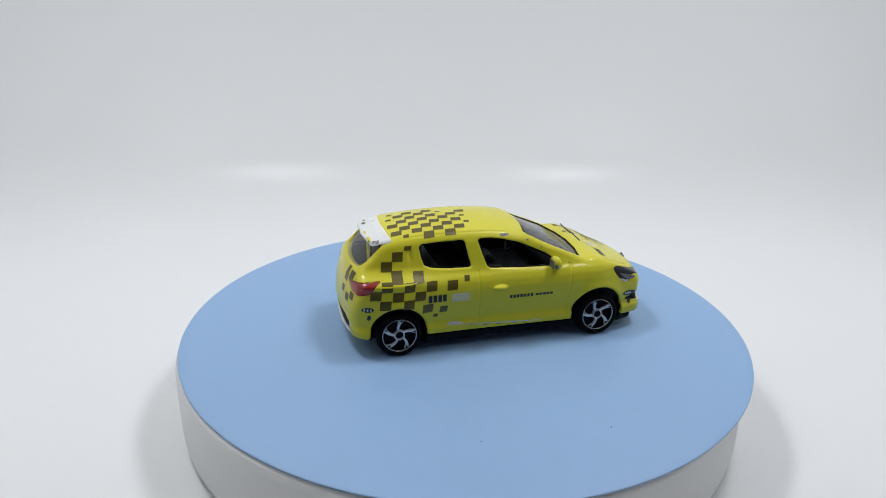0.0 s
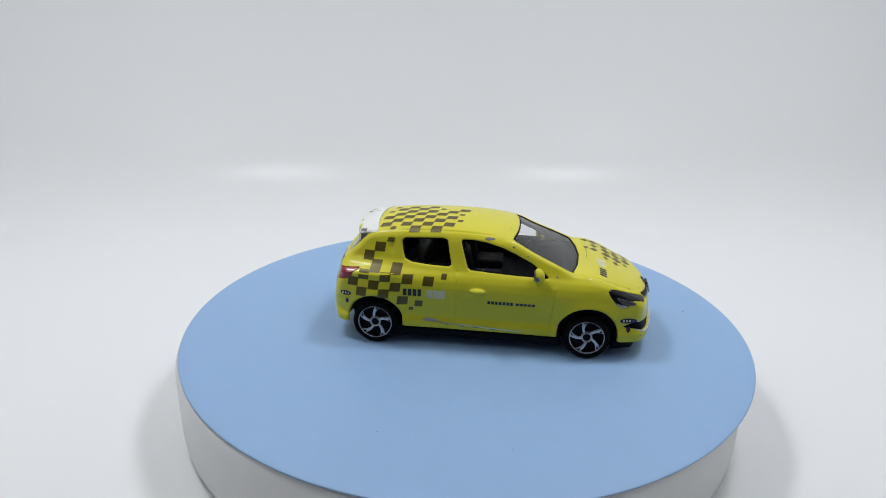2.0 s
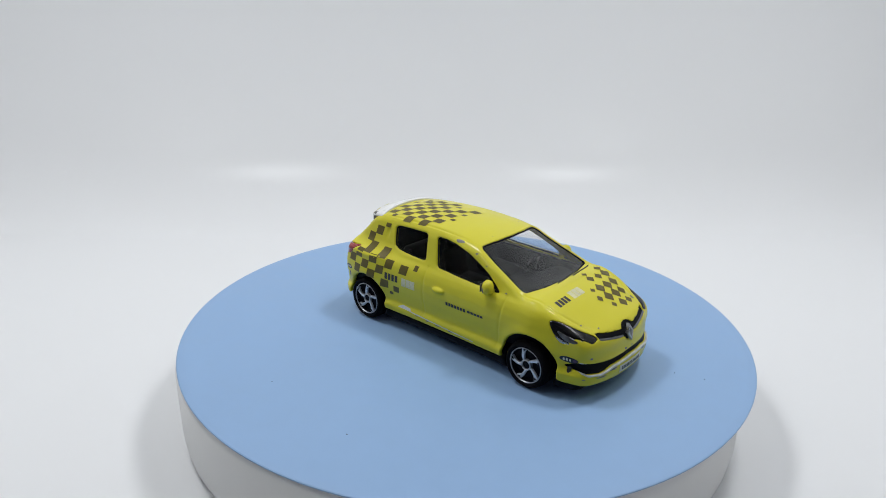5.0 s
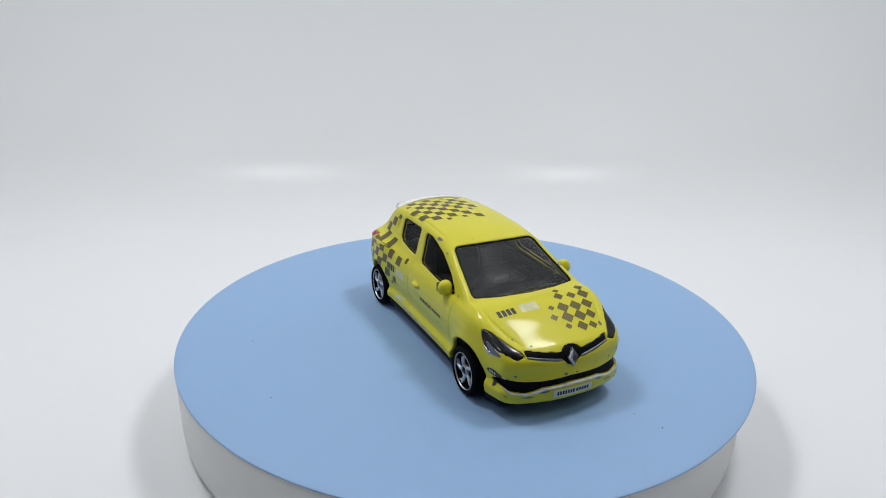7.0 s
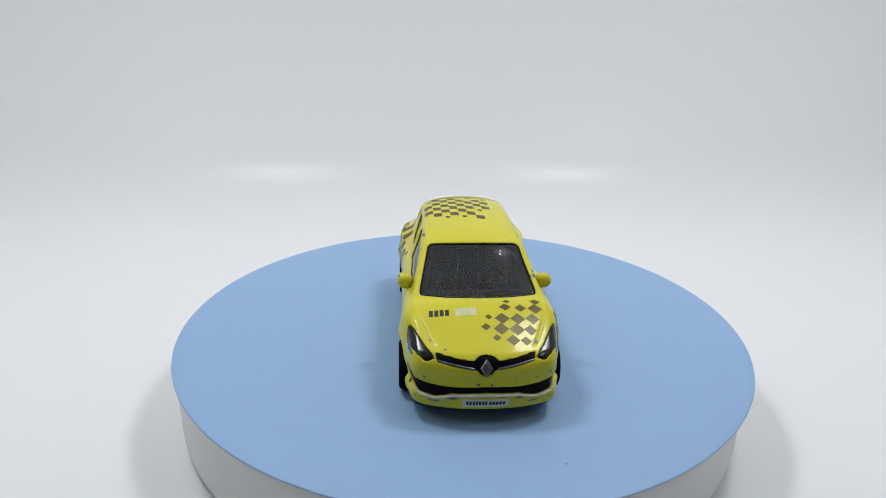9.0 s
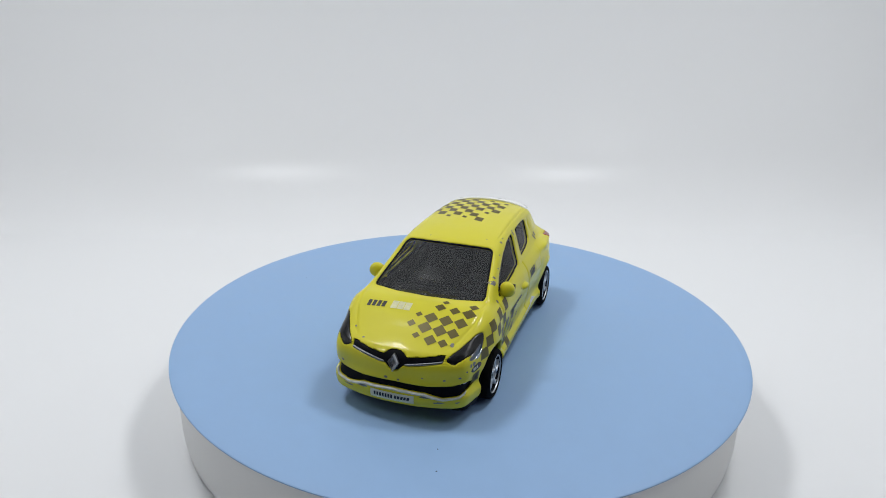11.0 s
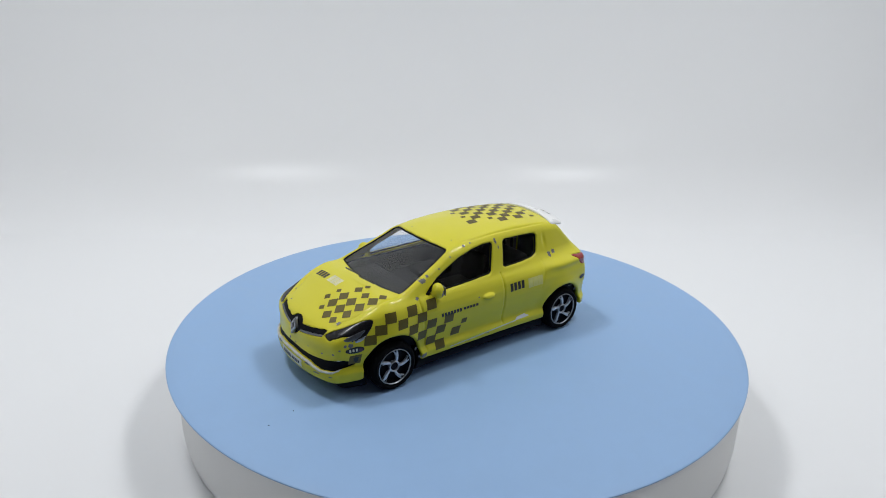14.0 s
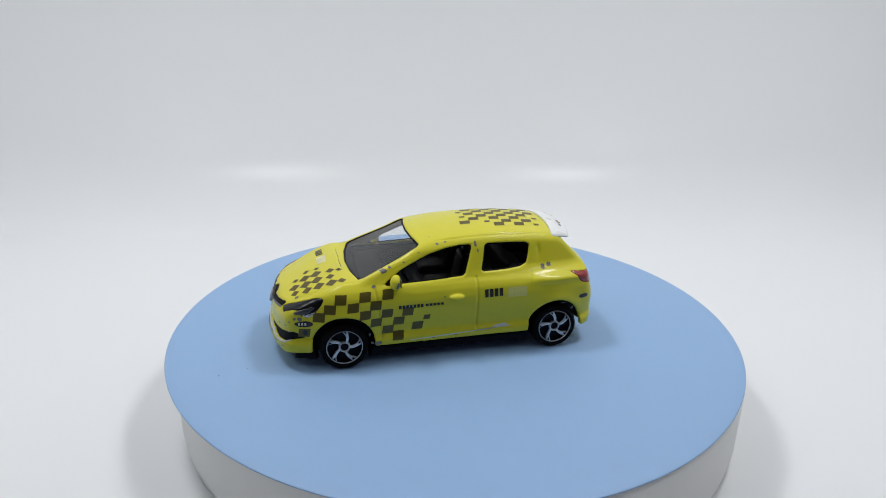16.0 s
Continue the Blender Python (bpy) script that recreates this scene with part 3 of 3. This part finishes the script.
def make_car():
    car = tagged(new("toy_car"), "yellow die-cast toy hatchback with olive check prints on blue disc", "toy car")
    body = net_part("body", shell, (-35, -17.2, 2.6), (39, 17.2, 27.2), BODY_STEP, M_PAINT, car, "chipped yellow enamel body shell")

    # black underside, tub, seats and wheel behind the glass
    def chassis(x, y, z):
        a = np.abs(y)
        d = smax(smax(shape(x, y, z + 2.2) + 0.8, z - 6.2, 0.3), 1.35 - z, 0.4)
        d = smax(d, np.abs(x - 2.0) - 32.3 + 0.012 * a * a, 0.8)
        for ax in (AXLE_F, AXLE_R):
            d = cut(d, smax(np.hypot(x - ax, z - HUB_Z) - 5.9, 9.5 - a, 0.3), 0.3)
        return d
    net_part("chassis", chassis, (-36, -16, 0.8), (38.5, 16, 7.0), 0.45, M_BLACK, car, "black plastic base plate")
    net_part("cabin_lining", lambda x, y, z: np.maximum(np.maximum(np.abs(shape(x, y, z) + 1.55) - 0.3, z - 16.7), 7.0 - z), (-33, -15, 6.6), (34, 15, 17.0), 0.4, M_BLACK, car, "black inner lining")
    part("cabin_tub", box_bm((-25, -11.5, 6.0), (17, 11.5, 12.6), 0.8), M_BLACK, car, "black cabin floor")
    part("dashboard", box_bm((11.5, -10.6, 12.0), (18.2, 10.6, 16.0), 0.9), M_BLACK, car, "black dashboard")
    for s in (-1, 1):
        part("seat", box_bm((-3.5, s * 5.4 - 3.3, 12.0), (3.6, s * 5.4 + 3.3, 14.2), 0.8), M_SEAT, car, "dark grey front seat")
        b = box_bm((-1.1, s * 5.4 - 3.2, -0.5), (1.1, s * 5.4 + 3.2, 7.2), 0.9)
        bmesh.ops.transform(b, matrix=pose(-3.4 * MM, 0, 13.0 * MM, 0, -12, 0), verts=b.verts)
        part("seat_back", b, M_SEAT, car, "dark grey front seat back")
        b = box_bm((-0.7, s * 5.4 - 1.5, 0), (0.7, s * 5.4 + 1.5, 2.0), 0.6)
        bmesh.ops.transform(b, matrix=pose(-5.0 * MM, 0, 20.0 * MM, 0, -12, 0), verts=b.verts)
        part("headrest", b, M_SEAT, car, "dark grey headrest")
    part("rear_bench", box_bm((-17, -9.6, 12.0), (-13.5, 9.6, 18.2), 1.0), M_SEAT, car, "dark grey rear bench")
    ring = []
    for i in range(13):
        a = 2 * math.pi * i / 12
        ring.append(((2.3 + 0.32 * math.cos(a)) * MM, 0.32 * math.sin(a) * MM))
    b = lathe(ring, 40)
    bmesh.ops.transform(b, matrix=pose(8.6 * MM, 5.4 * MM, 16.3 * MM, 0, -62, 0), verts=b.verts)
    part("steering_wheel", b, M_SEAT, car, "dark grey steering wheel")

    # glazing
    def side_of(o, s, grow=0.7):
        return lambda x, y, z: np.maximum(o(x, z) - grow, 7.0 - s * y)
    for s in (-1, 1):
        lo_y, hi_y = (-14.5, -7.5) if s < 0 else (7.5, 14.5)
        net_part("side_window", pane(side_of(W_FRONT, s), 0.62, 0.27), (-7, lo_y, 15.5), (16, hi_y, 25), 0.22, M_TINT, car, "clear plastic front side window", 0.6)
        net_part("side_window", pane(side_of(W_REAR, s), 0.62, 0.27), (-20, lo_y, 16.5), (-5.5, hi_y, 25), 0.22, M_TINT, car, "clear plastic rear side window", 0.6)
    net_part("windscreen", pane(lambda x, y, z: screen_area(x, y, z) - 0.6, 0.62, 0.27), (3.5, -12.5, 16.0), (23.5, 12.5, 26), 0.2, M_GLASS, car, "clear grey plastic windscreen", 0.6)
    net_part("rear_window", pane(lambda x, y, z: np.maximum(W_BACK(y, z) - 0.5, x + 22.5), 0.62, 0.27), (-33.5, -10.5, 16.5), (-22, 10.5, 25.2), 0.2, M_GLASS, car, "clear grey plastic rear window", 0.6)
    net_part("screen_seal", pane(lambda x, y, z: np.abs(screen_area(x, y, z) + 0.1) - 0.2, 0.3, 0.14), (3.5, -12.5, 16.0), (23.5, 12.5, 26), 0.2, M_BLACK, car, "black edge round the windscreen")
    for s in (-1, 1):
        lo_y, hi_y = (-14.5, -7.5) if s < 0 else (7.5, 14.5)
        for o, lo_x, hi_x in ((W_FRONT, -7, 16), (W_REAR, -20, -5.5)):
            net_part("window_seal", pane(lambda x, y, z: np.maximum(np.abs(o(x, z) + 0.06) - 0.2, 7.0 - s * y), 0.42, 0.14), (lo_x, lo_y, 15.5), (hi_x, hi_y, 25), 0.22, M_BLACK, car, "black edge of the side window")
    # wipers
    for y0, y1 in ((-4.5, 1.5), (1.0, 7.0)):
        p, g = on_body("front", np.linspace(y0, y1, 9), np.linspace(19.3, 19.75, 9))
        b = bmesh.new()
        rows = []
        for c, nn in zip(p, g):
            rows.append([b.verts.new(Vector(c + nn * h + np.array([0, 0, dz])) * MM) for h, dz in ((-0.5, -0.06), (-0.22, -0.06), (-0.22, 0.06), (-0.5, 0.06))])
        for r0, r1 in zip(rows, rows[1:]):
            for i in range(4):
                b.faces.new((r0[i], r0[(i + 1) % 4], r1[(i + 1) % 4], r1[i]))
        b.faces.new(rows[0])
        b.faces.new(rows[-1])
        part("wiper", b, M_WIPER, car, "moulded grey wiper")

    rng = random.Random(5)
    screen = [o for o in car.children if o.name.startswith("windscreen")][0]
    for i in range(16):
        blot("scuff", "front", rng.uniform(-8, 8), rng.uniform(19.0, 23.6), rng.uniform(0.05, 0.12), rng.uniform(0.03, 0.07), M_PALE, screen, "tiny pale scuff", -0.30, 60 + i)
    # lamps, grille, intake
    for s in (-1, 1):
        lo_y, hi_y = (-16, -7) if s < 0 else (7, 16)
        head = net_part("headlight", inlay(lambda x, y, z: head_area(x, y, z, s) + 0.02, 0.5, -0.02), (24.5, lo_y, 10.8), (35.5, hi_y, 16.4), 0.17, M_LENS, car, "smoked headlight with silver details")
        net_part("reflector", inlay(lambda x, y, z: np.maximum(O_LAMP(x, z), 7.5 - s * y), 0.3, 0.03), (27, lo_y, 11.5), (33, hi_y, 15.2), 0.17, M_REFLECT, head, "dull silver reflector")
        net_part("bezel", inlay(lambda x, y, z: np.maximum(np.abs(head_area(x, y, z, s) + 0.1) - 0.16, z - 12.8 + 0.3 * (x - 28)), 0.3, 0.06),
                 (24.5, lo_y, 10.8), (35.5, hi_y, 16.4), 0.14, M_CHROME, head, "thin chrome edge")
        net_part("tail_light", inlay(lambda x, y, z: np.maximum(np.maximum(O_TAIL(tail_u(x, y), z) + 0.05, x + 24), 3 - s * y), 0.5, 0.02), (-34, lo_y - 2, 13), (-24, hi_y + 2, 18), 0.2, M_RED, car, "red painted tail light")
    net_part("upper_grille", inlay(lambda x, y, z: np.maximum(O_GRILLE(y, z) + 0.05, 29 - x), 0.6, -0.18), (30, -9.8, 9.2), (37.5, 9.8, 14.0), 0.2, M_BLACK, car, "black upper grille")
    net_part("grille_bar", inlay(lambda x, y, z: np.maximum(O_CHROME(-np.abs(y), z), 29 - x), 0.3, 0.02), (31, -9.2, 11.2), (37.5, 9.2, 13.5), 0.15, M_REFLECT, car, "thin dull metal grille bar")
    net_part("lower_intake", inlay(lambda x, y, z: np.maximum(O_INTAKE(y, z) + 0.05, 29 - x), 1.2, -0.5), (28.5, -14.2, 5.0), (38, 14.2, 9.2), 0.22, M_BLACK, car, "dark lower air intake")

    net_part("rear_diffuser", inlay(lambda x, y, z: np.maximum(O_DIFFUSER(y, z) + 0.05, x + 28), 0.8, -0.22), (-36, -12.4, 4.0), (-27.5, 12.4, 9.0), 0.22, M_BLACK, car, "black insert in the rear bumper")
    net_part("rear_lip", inlay(lambda x, y, z: np.maximum(np.maximum(np.abs(O_DIFFUSER(y, z) - 0.1) - 0.17, x + 28), z - 7.2), 0.4, 0.08), (-36, -12.6, 3.8), (-27.5, 12.6, 9.2), 0.16, M_LIP, car, "worn pale edge of the rear bumper")

    def lip(x, y, z):
        a = np.abs(y)
        o = O_INTAKE(y, z)
        band = np.maximum(np.abs(o - 0.16) - 0.18, z - 7.6 - 0.35 * np.maximum(0, a - 10))
        return np.maximum(np.maximum(band, 29 - x), a - 12.7)
    net_part("bumper_lip", inlay(lip, 0.4, 0.1), (28.5, -14.6, 4.6), (38.5, 14.6, 8.6), 0.15, M_LIP, car, "worn white lip under the intake")

    # badge: a plain silver rhomb with a dark middle
    p, g = on_body("front", [0.0], [11.5])
    m = Matrix.Translation(Vector(p[0] * MM)) @ Vector(g[0]).to_track_quat("Z", "Y").to_matrix().to_4x4()
    b = bmesh.new()
    outer = [(0, 1.75), (1.12, 0), (0, -1.75), (-1.12, 0)]
    rings = [[b.verts.new((x * k * MM, y * k * MM, h * MM)) for x, y in outer] for k, h in ((1.0, -0.2), (1.0, 0.3), (0.86, 0.5), (0.52, 0.42), (0.42, 0.1))]
    for r0, r1 in zip(rings, rings[1:]):
        for i in range(4):
            b.faces.new((r0[i], r0[(i + 1) % 4], r1[(i + 1) % 4], r1[i]))
    b.faces.new(rings[-1])
    bmesh.ops.transform(b, matrix=m, verts=b.verts)
    part("badge", b, M_CHROME, car, "plain silver rhomb badge", smooth=20)

    # spoiler, mirrors
    def spoiler(x, y, z):
        a = np.abs(y)
        zc = np.interp(x, [-29.5, -28.4, -26, -22.5, -20], [23.75, 23.95, 24.65, 25.1, 25.3]) - 1.75 * (a / 10.4) ** 2.4
        h = np.interp(x, [-29, -26, -22.5], [0.28, 0.42, 0.5])
        back = -29.1 + 2.1 * (a / 10.4) ** 2 + 0.25 * np.exp(-(a / 1.5) ** 2)
        d = smax(np.abs(z - zc) - h, np.maximum(back - x, x + 24.3 - 0.012 * a * a), 0.4)
        d = smax(d, a - 9.1 - 0.12 * (x + 26), 0.9)
        return d * 0.9
    net_part("roof_spoiler", spoiler, (-30.5, -10.8, 22.8), (-19, 10.8, 26.4), 0.2, M_SPOILER, car, "white roof spoiler with worn corners")
    wing = [o for o in car.children if o.name.startswith("roof_spoiler")][0]
    for i, (x, y, rx, ry, mat, label) in enumerate(((-26.9, -8.5, 1.0, 0.8, M_BARE, "bare metal patch"), (-27.9, -6.6, 0.5, 1.3, M_PAINT, "yellow paint showing through"), (-28.2, -3.2, 0.3, 1.2, M_PAINT, "yellow paint showing through"),
                                                    (-27.6, 2.4, 0.5, 0.9, M_OLIVE, "small olive mark"), (-28.0, -7.2, 0.35, 0.6, M_BARE, "bare metal patch"), (-27.2, 4.6, 0.35, 0.9, M_BARE, "bare metal patch"))):
        blot("worn_patch", "top", x, y, rx, ry, mat, wing, label, 0.04, 40 + i, spoiler)
    for s in (-1, 1):
        def mirror(x, y, z):
            yy = s * y
            e = (np.sqrt(((x - 11.7 - 0.15 * (yy - 14)) / 1.25) ** 2 + ((yy - 14.15) / 1.6) ** 2 + ((z - 17.9) / 1.6) ** 2) - 1) * 1.2
            e = smax(e, 10.9 - x, 0.35)
            stalk = np.sqrt(((x - 11.9) / 0.8) ** 2 + ((z - 16.9 - 0.25 * (yy - 13)) / 0.6) ** 2 + ((yy - 13.2) / 1.4) ** 2) * 0.6 - 0.6
            return smin(e, stalk, 0.4)
        lo_y, hi_y = (-17, -11.3) if s < 0 else (11.3, 17)
        mir = net_part("door_mirror", mirror, (9.8, lo_y, 15.6), (14, hi_y, 20.2), 0.17, M_PAINT, car, "yellow door mirror with chipped edge")
        part("mirror_face", box_bm((10.78, s * 14.4 - 1.15, 17.1), (10.95, s * 14.4 + 1.15, 18.9), 0.08), M_BARE, mir, "bare metal mirror face")
        blot("paint_chip", "right" if s < 0 else "left", 11.55, 17.6, 0.42, 0.75, M_BARE, mir, "bare metal paint chip", 0.03, 70 + s, mirror)

    turns = {(AXLE_F, -1): 22, (AXLE_R, -1): 40, (AXLE_F, 1): 8, (AXLE_R, 1): 62}
    for s in (-1, 1):
        wheel = None
        for ax in (AXLE_F, AXLE_R):
            m = pose(ax * MM, s * 13.1 * MM, HUB_Z * MM, 0, turns[ax, s], 0 if s < 0 else 180)
            if wheel:
                copy_thing(wheel, m)
            else:
                wheel = make_wheel(s)
                wheel.parent = car
                wheel.matrix_basis = m

    # olive checks: rear quarter of one side, front wing of the other, roof and bonnet
    checks = [("right", x, z, 2.3, 1.95, 0.25) for x, z in ((-25.5, 15.8), (-20.8, 15.55), (-16.0, 15.3), (-11.5, 15.1), (-27.9, 14.2), (-23.3, 13.8), (-18.6, 13.55), (-26.0, 12.1), (-21.1, 12.0),
                                                       (-17.0, 10.6), (-22.6, 21.0), (-25.0, 19.1), (-23.1, 17.4), (-18.6, 17.1))]
    checks += [("right", -13.5, 10.0, 1.7, 1.5, 0.2), ("right", -15.2, 8.6, 1.0, 0.8, 0.1), ("right", -8.2, 16.2, 1.15, 1.1, 0.1), ("right", -20.3, 22.6, 1.5, 0.9, 0.3)]
    checks += [("left", x, z, 2.3, 1.9, -0.25) for x, z in ((23.0, 15.2), (18.1, 15.35), (13.4, 15.5), (25.2, 13.3), (20.6, 13.5), (16.0, 13.55), (27.4, 11.7), (18.2, 11.7), (13.7, 11.6), (9.4, 11.6),
                                                        (16.0, 9.7), (11.3, 9.6), (13.5, 7.7), (7.3, 8.0), (30.4, 8.3), (11.4, 6.2))]
    checks += [("left", 5.4, 9.9, 1.4, 1.1, -0.2)]
    roof = [(-8.6, (-15.3, -10.6), (-20.2,)), (-6.7, (-22.0, -17.5, -12.8, -8.1), ()), (-4.85, (-19.8, -15.1, -10.4), (-5.9,)), (-2.95, (-22.1, -17.5, -12.8, -7.9), ()),
            (-1.05, (-19.8, -15.1, -10.4), (-5.9,)), (0.85, (-17.5, -12.8, -8.1), (-22.3,)), (2.75, (-19.8, -15.1, -5.6), (-10.6,)), (4.6, (-17.5, -12.9), (-21.4,))]
    for y, full, small in roof:
        checks += [("top", x, y, 2.3, 1.85, 0.35) for x in full] + [("top", x, y + 0.3, 1.2, 1.0, 0.2) for x in small]
    for plane, u, v, w, h, lean in checks:
        decal("check", plane, [quad(u, v, w, h, lean)], M_OLIVE, body)
    for x, y, k in HOOD:
        decal("check", "top", [[(x - 1.28 * k, y), (x, y - 1.42 * k), (x + 1.28 * k, y), (x, y + 1.42 * k)]], M_OLIVE, body)
    for y, z, k in ((-5.5, 17.2, 0.8), (-8.3, 16.6, 1.2), (-5.6, 15.7, 1.1), (-10.9, 13.2, 1.0), (-8.6, 12.2, 1.0), (-5.4, 13.0, 0.9)):
        decal("check", "rear", [quad(y, z, 1.9 * k, 1.6 * k, 0.1)], M_OLIVE, body)

    # prints: plain bars where the words stand
    def word(plane, u, v, step, h, n, mat, rise=0.0, fill=0.74, lean=0.0):
        decal("print", plane, [quad(u + step * (i + 0.5), v + rise * i, abs(step) * fill, h, lean) for i in range(n)], mat, body, "row of printed bars", n=3, lift=0.05)
    word("right", -17.0, 12.6, 1.05, 1.55, 4, M_INK)
    word("right", -11.8, 12.4, 1.35, 1.9, 3, M_FADED, 0.0, 0.92)
    word("right", 1.2, 11.35, 0.80, 0.75, 7, M_INK, 0.0, 0.72)
    word("right", 7.2, 11.35, 0.84, 0.55, 5, M_INK, 0.0, 0.80)
    word("left", -6.9, 14.0, -1.05, 1.7, 4, M_INK, 0.03)
    word("left", -12.1, 13.9, -1.4, 2.1, 3, M_FAINT, 0.02, 0.96)
    word("left", 11.4, 12.65, -0.76, 0.75, 7, M_INK, 0.0, 0.72)
    word("left", 5.8, 12.7, -0.80, 0.55, 5, M_INK, 0.0, 0.80)
    decal("print", "top", [quad(25.45, -9.45 + 1.0 * i, 1.5, 0.74) for i in range(4)], M_INK, body, "row of printed bars", n=2)
    decal("print", "top", [quad(25.3, -4.3 + 1.35 * i, 2.0, 1.25) for i in range(3)], M_FADED, body, "faded white printed bars", n=2)
    decal("number_plate", "front", [quad(0, 5.15, 8.4, 1.55)], M_PALE, body, "pale plate with dark bars", n=6, lift=0.06)
    decal("print", "front", [quad(-3.3 + 0.55 * i, 5.2, 0.38, 0.75) for i in range(7)] + [quad(0.75 + 0.6 * i, 5.2, 0.46, 0.6, 0.12) for i in range(5)], M_INK, body, "row of printed bars", n=2, lift=0.1)
    for plane, x, z in (("right", 31.2, 8.75), ("left", 30.2, 10.3)):
        s = 1 if plane == "right" else -1
        blot("print", plane, x - 0.2 * s, z, 1.85, 0.68, M_INK, body, "small dark oval print", 0.04, 2, None, 0.06)
        decal("print", plane, [quad(x - s * (1.15 - 0.62 * i), z, 0.36, 0.55) for i in range(3)], M_PALE, body, "small pale bars", lift=0.07, n=2)
        blot("print", plane, x + s * 0.95, z, 0.5, 0.42, M_PURPLE, body, "small purple dot", 0.06, 3)
        blot("print", plane, x, z - 2.0, 0.55, 0.85, M_INK, body, "small dark emblem print", 0.05, 8)
    blot("print", "right", -29.6, 11.2, 1.3, 0.6, M_INK, body, "small dark oval print", 0.05, 4, None, 0.08)
    decal("print", "right", [quad(-30.3 + 0.65 * i, 11.2, 0.34, 0.5) for i in range(3)], M_PALE, body, "small pale bars", lift=0.08, n=2)
    blot("print", "right", -29.4, 9.3, 0.45, 0.7, M_INK, body, "small dark emblem print", 0.05, 5)
    blot("print", "left", -29.6, 11.4, 1.2, 0.55, M_INK, body, "small dark oval print", 0.05, 6, None, 0.08)

    # chips and worn patches
    chips = CHIPS
    for i, (plane, u, v, ru, rv) in enumerate(chips):
        blot("paint_chip", plane, u, v, ru, rv, M_BARE, body, "bare metal paint chip", 0.035, i)
    for plane in ("right", "left"):
        decal("sill_scratch", plane, [[(-13.0, 6.0), (-8.8, 5.85), (-9.5, 6.35), (-11.8, 6.6)], [(-9, 5.75), (0, 5.35), (0, 5.5), (-9, 5.95)], [(0, 5.3), (9, 4.9), (9, 5.05), (0, 5.5)]],
              M_SILVER, body, "worn silver streak on the sill", n=3)
    return car


BODY_STEP = 0.24
HOOD = [(22.3, 5.0, 0.55), (24.1, 4.5, 0.8), (24.3, 7.4, 0.78), (22.2, 10.5, 0.75), (24.3, 10.2, 1.0), (27.0, 3.7, 1.0), (27.0, 6.6, 1.0), (26.8, 9.4, 0.95), (26.7, 1.2, 0.5), (28.9, 0.5, 0.62),
        (29.3, 3.3, 1.0), (29.3, 6.2, 1.0), (29.2, 8.7, 0.85), (31.2, 2.3, 0.55), (31.6, 5.2, 0.9), (31.6, 7.6, 0.7)]
CHIPS = [("right", 1.0, 24.0, 1.2, 0.3), ("right", 6.2, 22.7, 0.4, 0.22), ("top", -6.0, 3.0, 0.25, 0.12), ("left", 2.3, 24.05, 0.4, 0.22), ("left", 0.6, 24.3, 0.3, 0.15), ("left", -5.8, 23.6, 0.35, 0.6),
         ("left", 13.9, 19.7, 0.8, 0.5), ("left", 12.6, 20.3, 0.4, 0.3), ("left", -20.6, 18.1, 0.5, 0.7), ("left", -22.0, 18.4, 0.6, 0.55), ("front", -10.9, 9.1, 0.35, 0.25),
         ("front", 9.2, 9.1, 0.3, 0.2), ("front", -6.0, 5.9, 1.3, 0.25), ("front", 6.2, 5.95, 1.3, 0.25), ("front", -9.0, 5.1, 1.4, 0.16), ("front", 8.6, 5.0, 1.0, 0.18), ("front", -1.4, 8.5, 0.45, 0.3),
         ("front", 1.0, 8.4, 0.3, 0.2), ("left", 32.2, 11.4, 0.35, 0.4), ("left", 33.2, 10.6, 0.22, 0.2), ("left", 31.2, 11.3, 0.5, 0.55), ("top", 31.4, 9.3, 0.5, 0.45),
         ("left", -27.0, 9.0, 0.3, 0.5), ("right", -1.0, 5.2, 0.9, 0.12), ("right", 2.6, 5.1, 0.7, 0.12), ("left", -1.0, 5.2, 0.6, 0.1), ("left", 15.6, 5.2, 0.9, 0.5), ("top", 5.2, -4.6, 0.25, 0.1),
         ("right", -19.0, 17.6, 0.5, 0.3), ("left", -24.6, 10.6, 0.9, 0.16), ("right", -4.0, 5.35, 0.5, 0.14), ("right", 5.0, 4.9, 0.35, 0.1), ("right", -7.2, 5.5, 0.4, 0.1),
         ("right", 9.3, 21.0, 0.22, 0.14), ("left", 9.6, 21.1, 0.3, 0.16), ("left", 6.4, 22.75, 0.22, 0.14), ("left", -6.3, 22.3, 0.18, 0.4), ("left", 16.2, 17.0, 0.5, 0.3), ("left", 17.3, 7.0, 0.25, 0.5),
         ("left", 16.9, 5.4, 0.4, 0.3), ("left", 4.0, 4.95, 0.4, 0.12), ("front", 11.8, 9.6, 0.28, 0.22), ("front", 5.4, 9.3, 0.22, 0.16), ("front", -12.6, 5.2, 0.3, 0.14), ("front", 11.6, 5.0, 0.5, 0.14),
         ("front", -9.8, 14.5, 0.25, 0.12), ("top", 33.2, -7.2, 0.2, 0.3), ("top", 3.4, 7.2, 0.16, 0.2), ("right", 15.6, 17.4, 0.3, 0.16), ("left", 1.6, 14.1, 0.3, 0.16)]
car = make_car()


def motions():
    """The disc and the car on it turn together, at one steady rate."""
    times = [0.5 * i for i in range(33)]
    walk(platter, [(t, pose(0, 0, -FLOOR_Z, 0, 0, TURN_0 + TURN_RATE * t)) for t in times])
    rows = []
    for t in times:
        a = radians(TURN_0 + TURN_RATE * t)
        x, y = CAR_X * math.cos(a) - CAR_Y * math.sin(a), CAR_X * math.sin(a) + CAR_Y * math.cos(a)
        rows.append((t, pose(x, y, 0, 0, 0, math.degrees(a))))
    walk(car, rows)


motions()
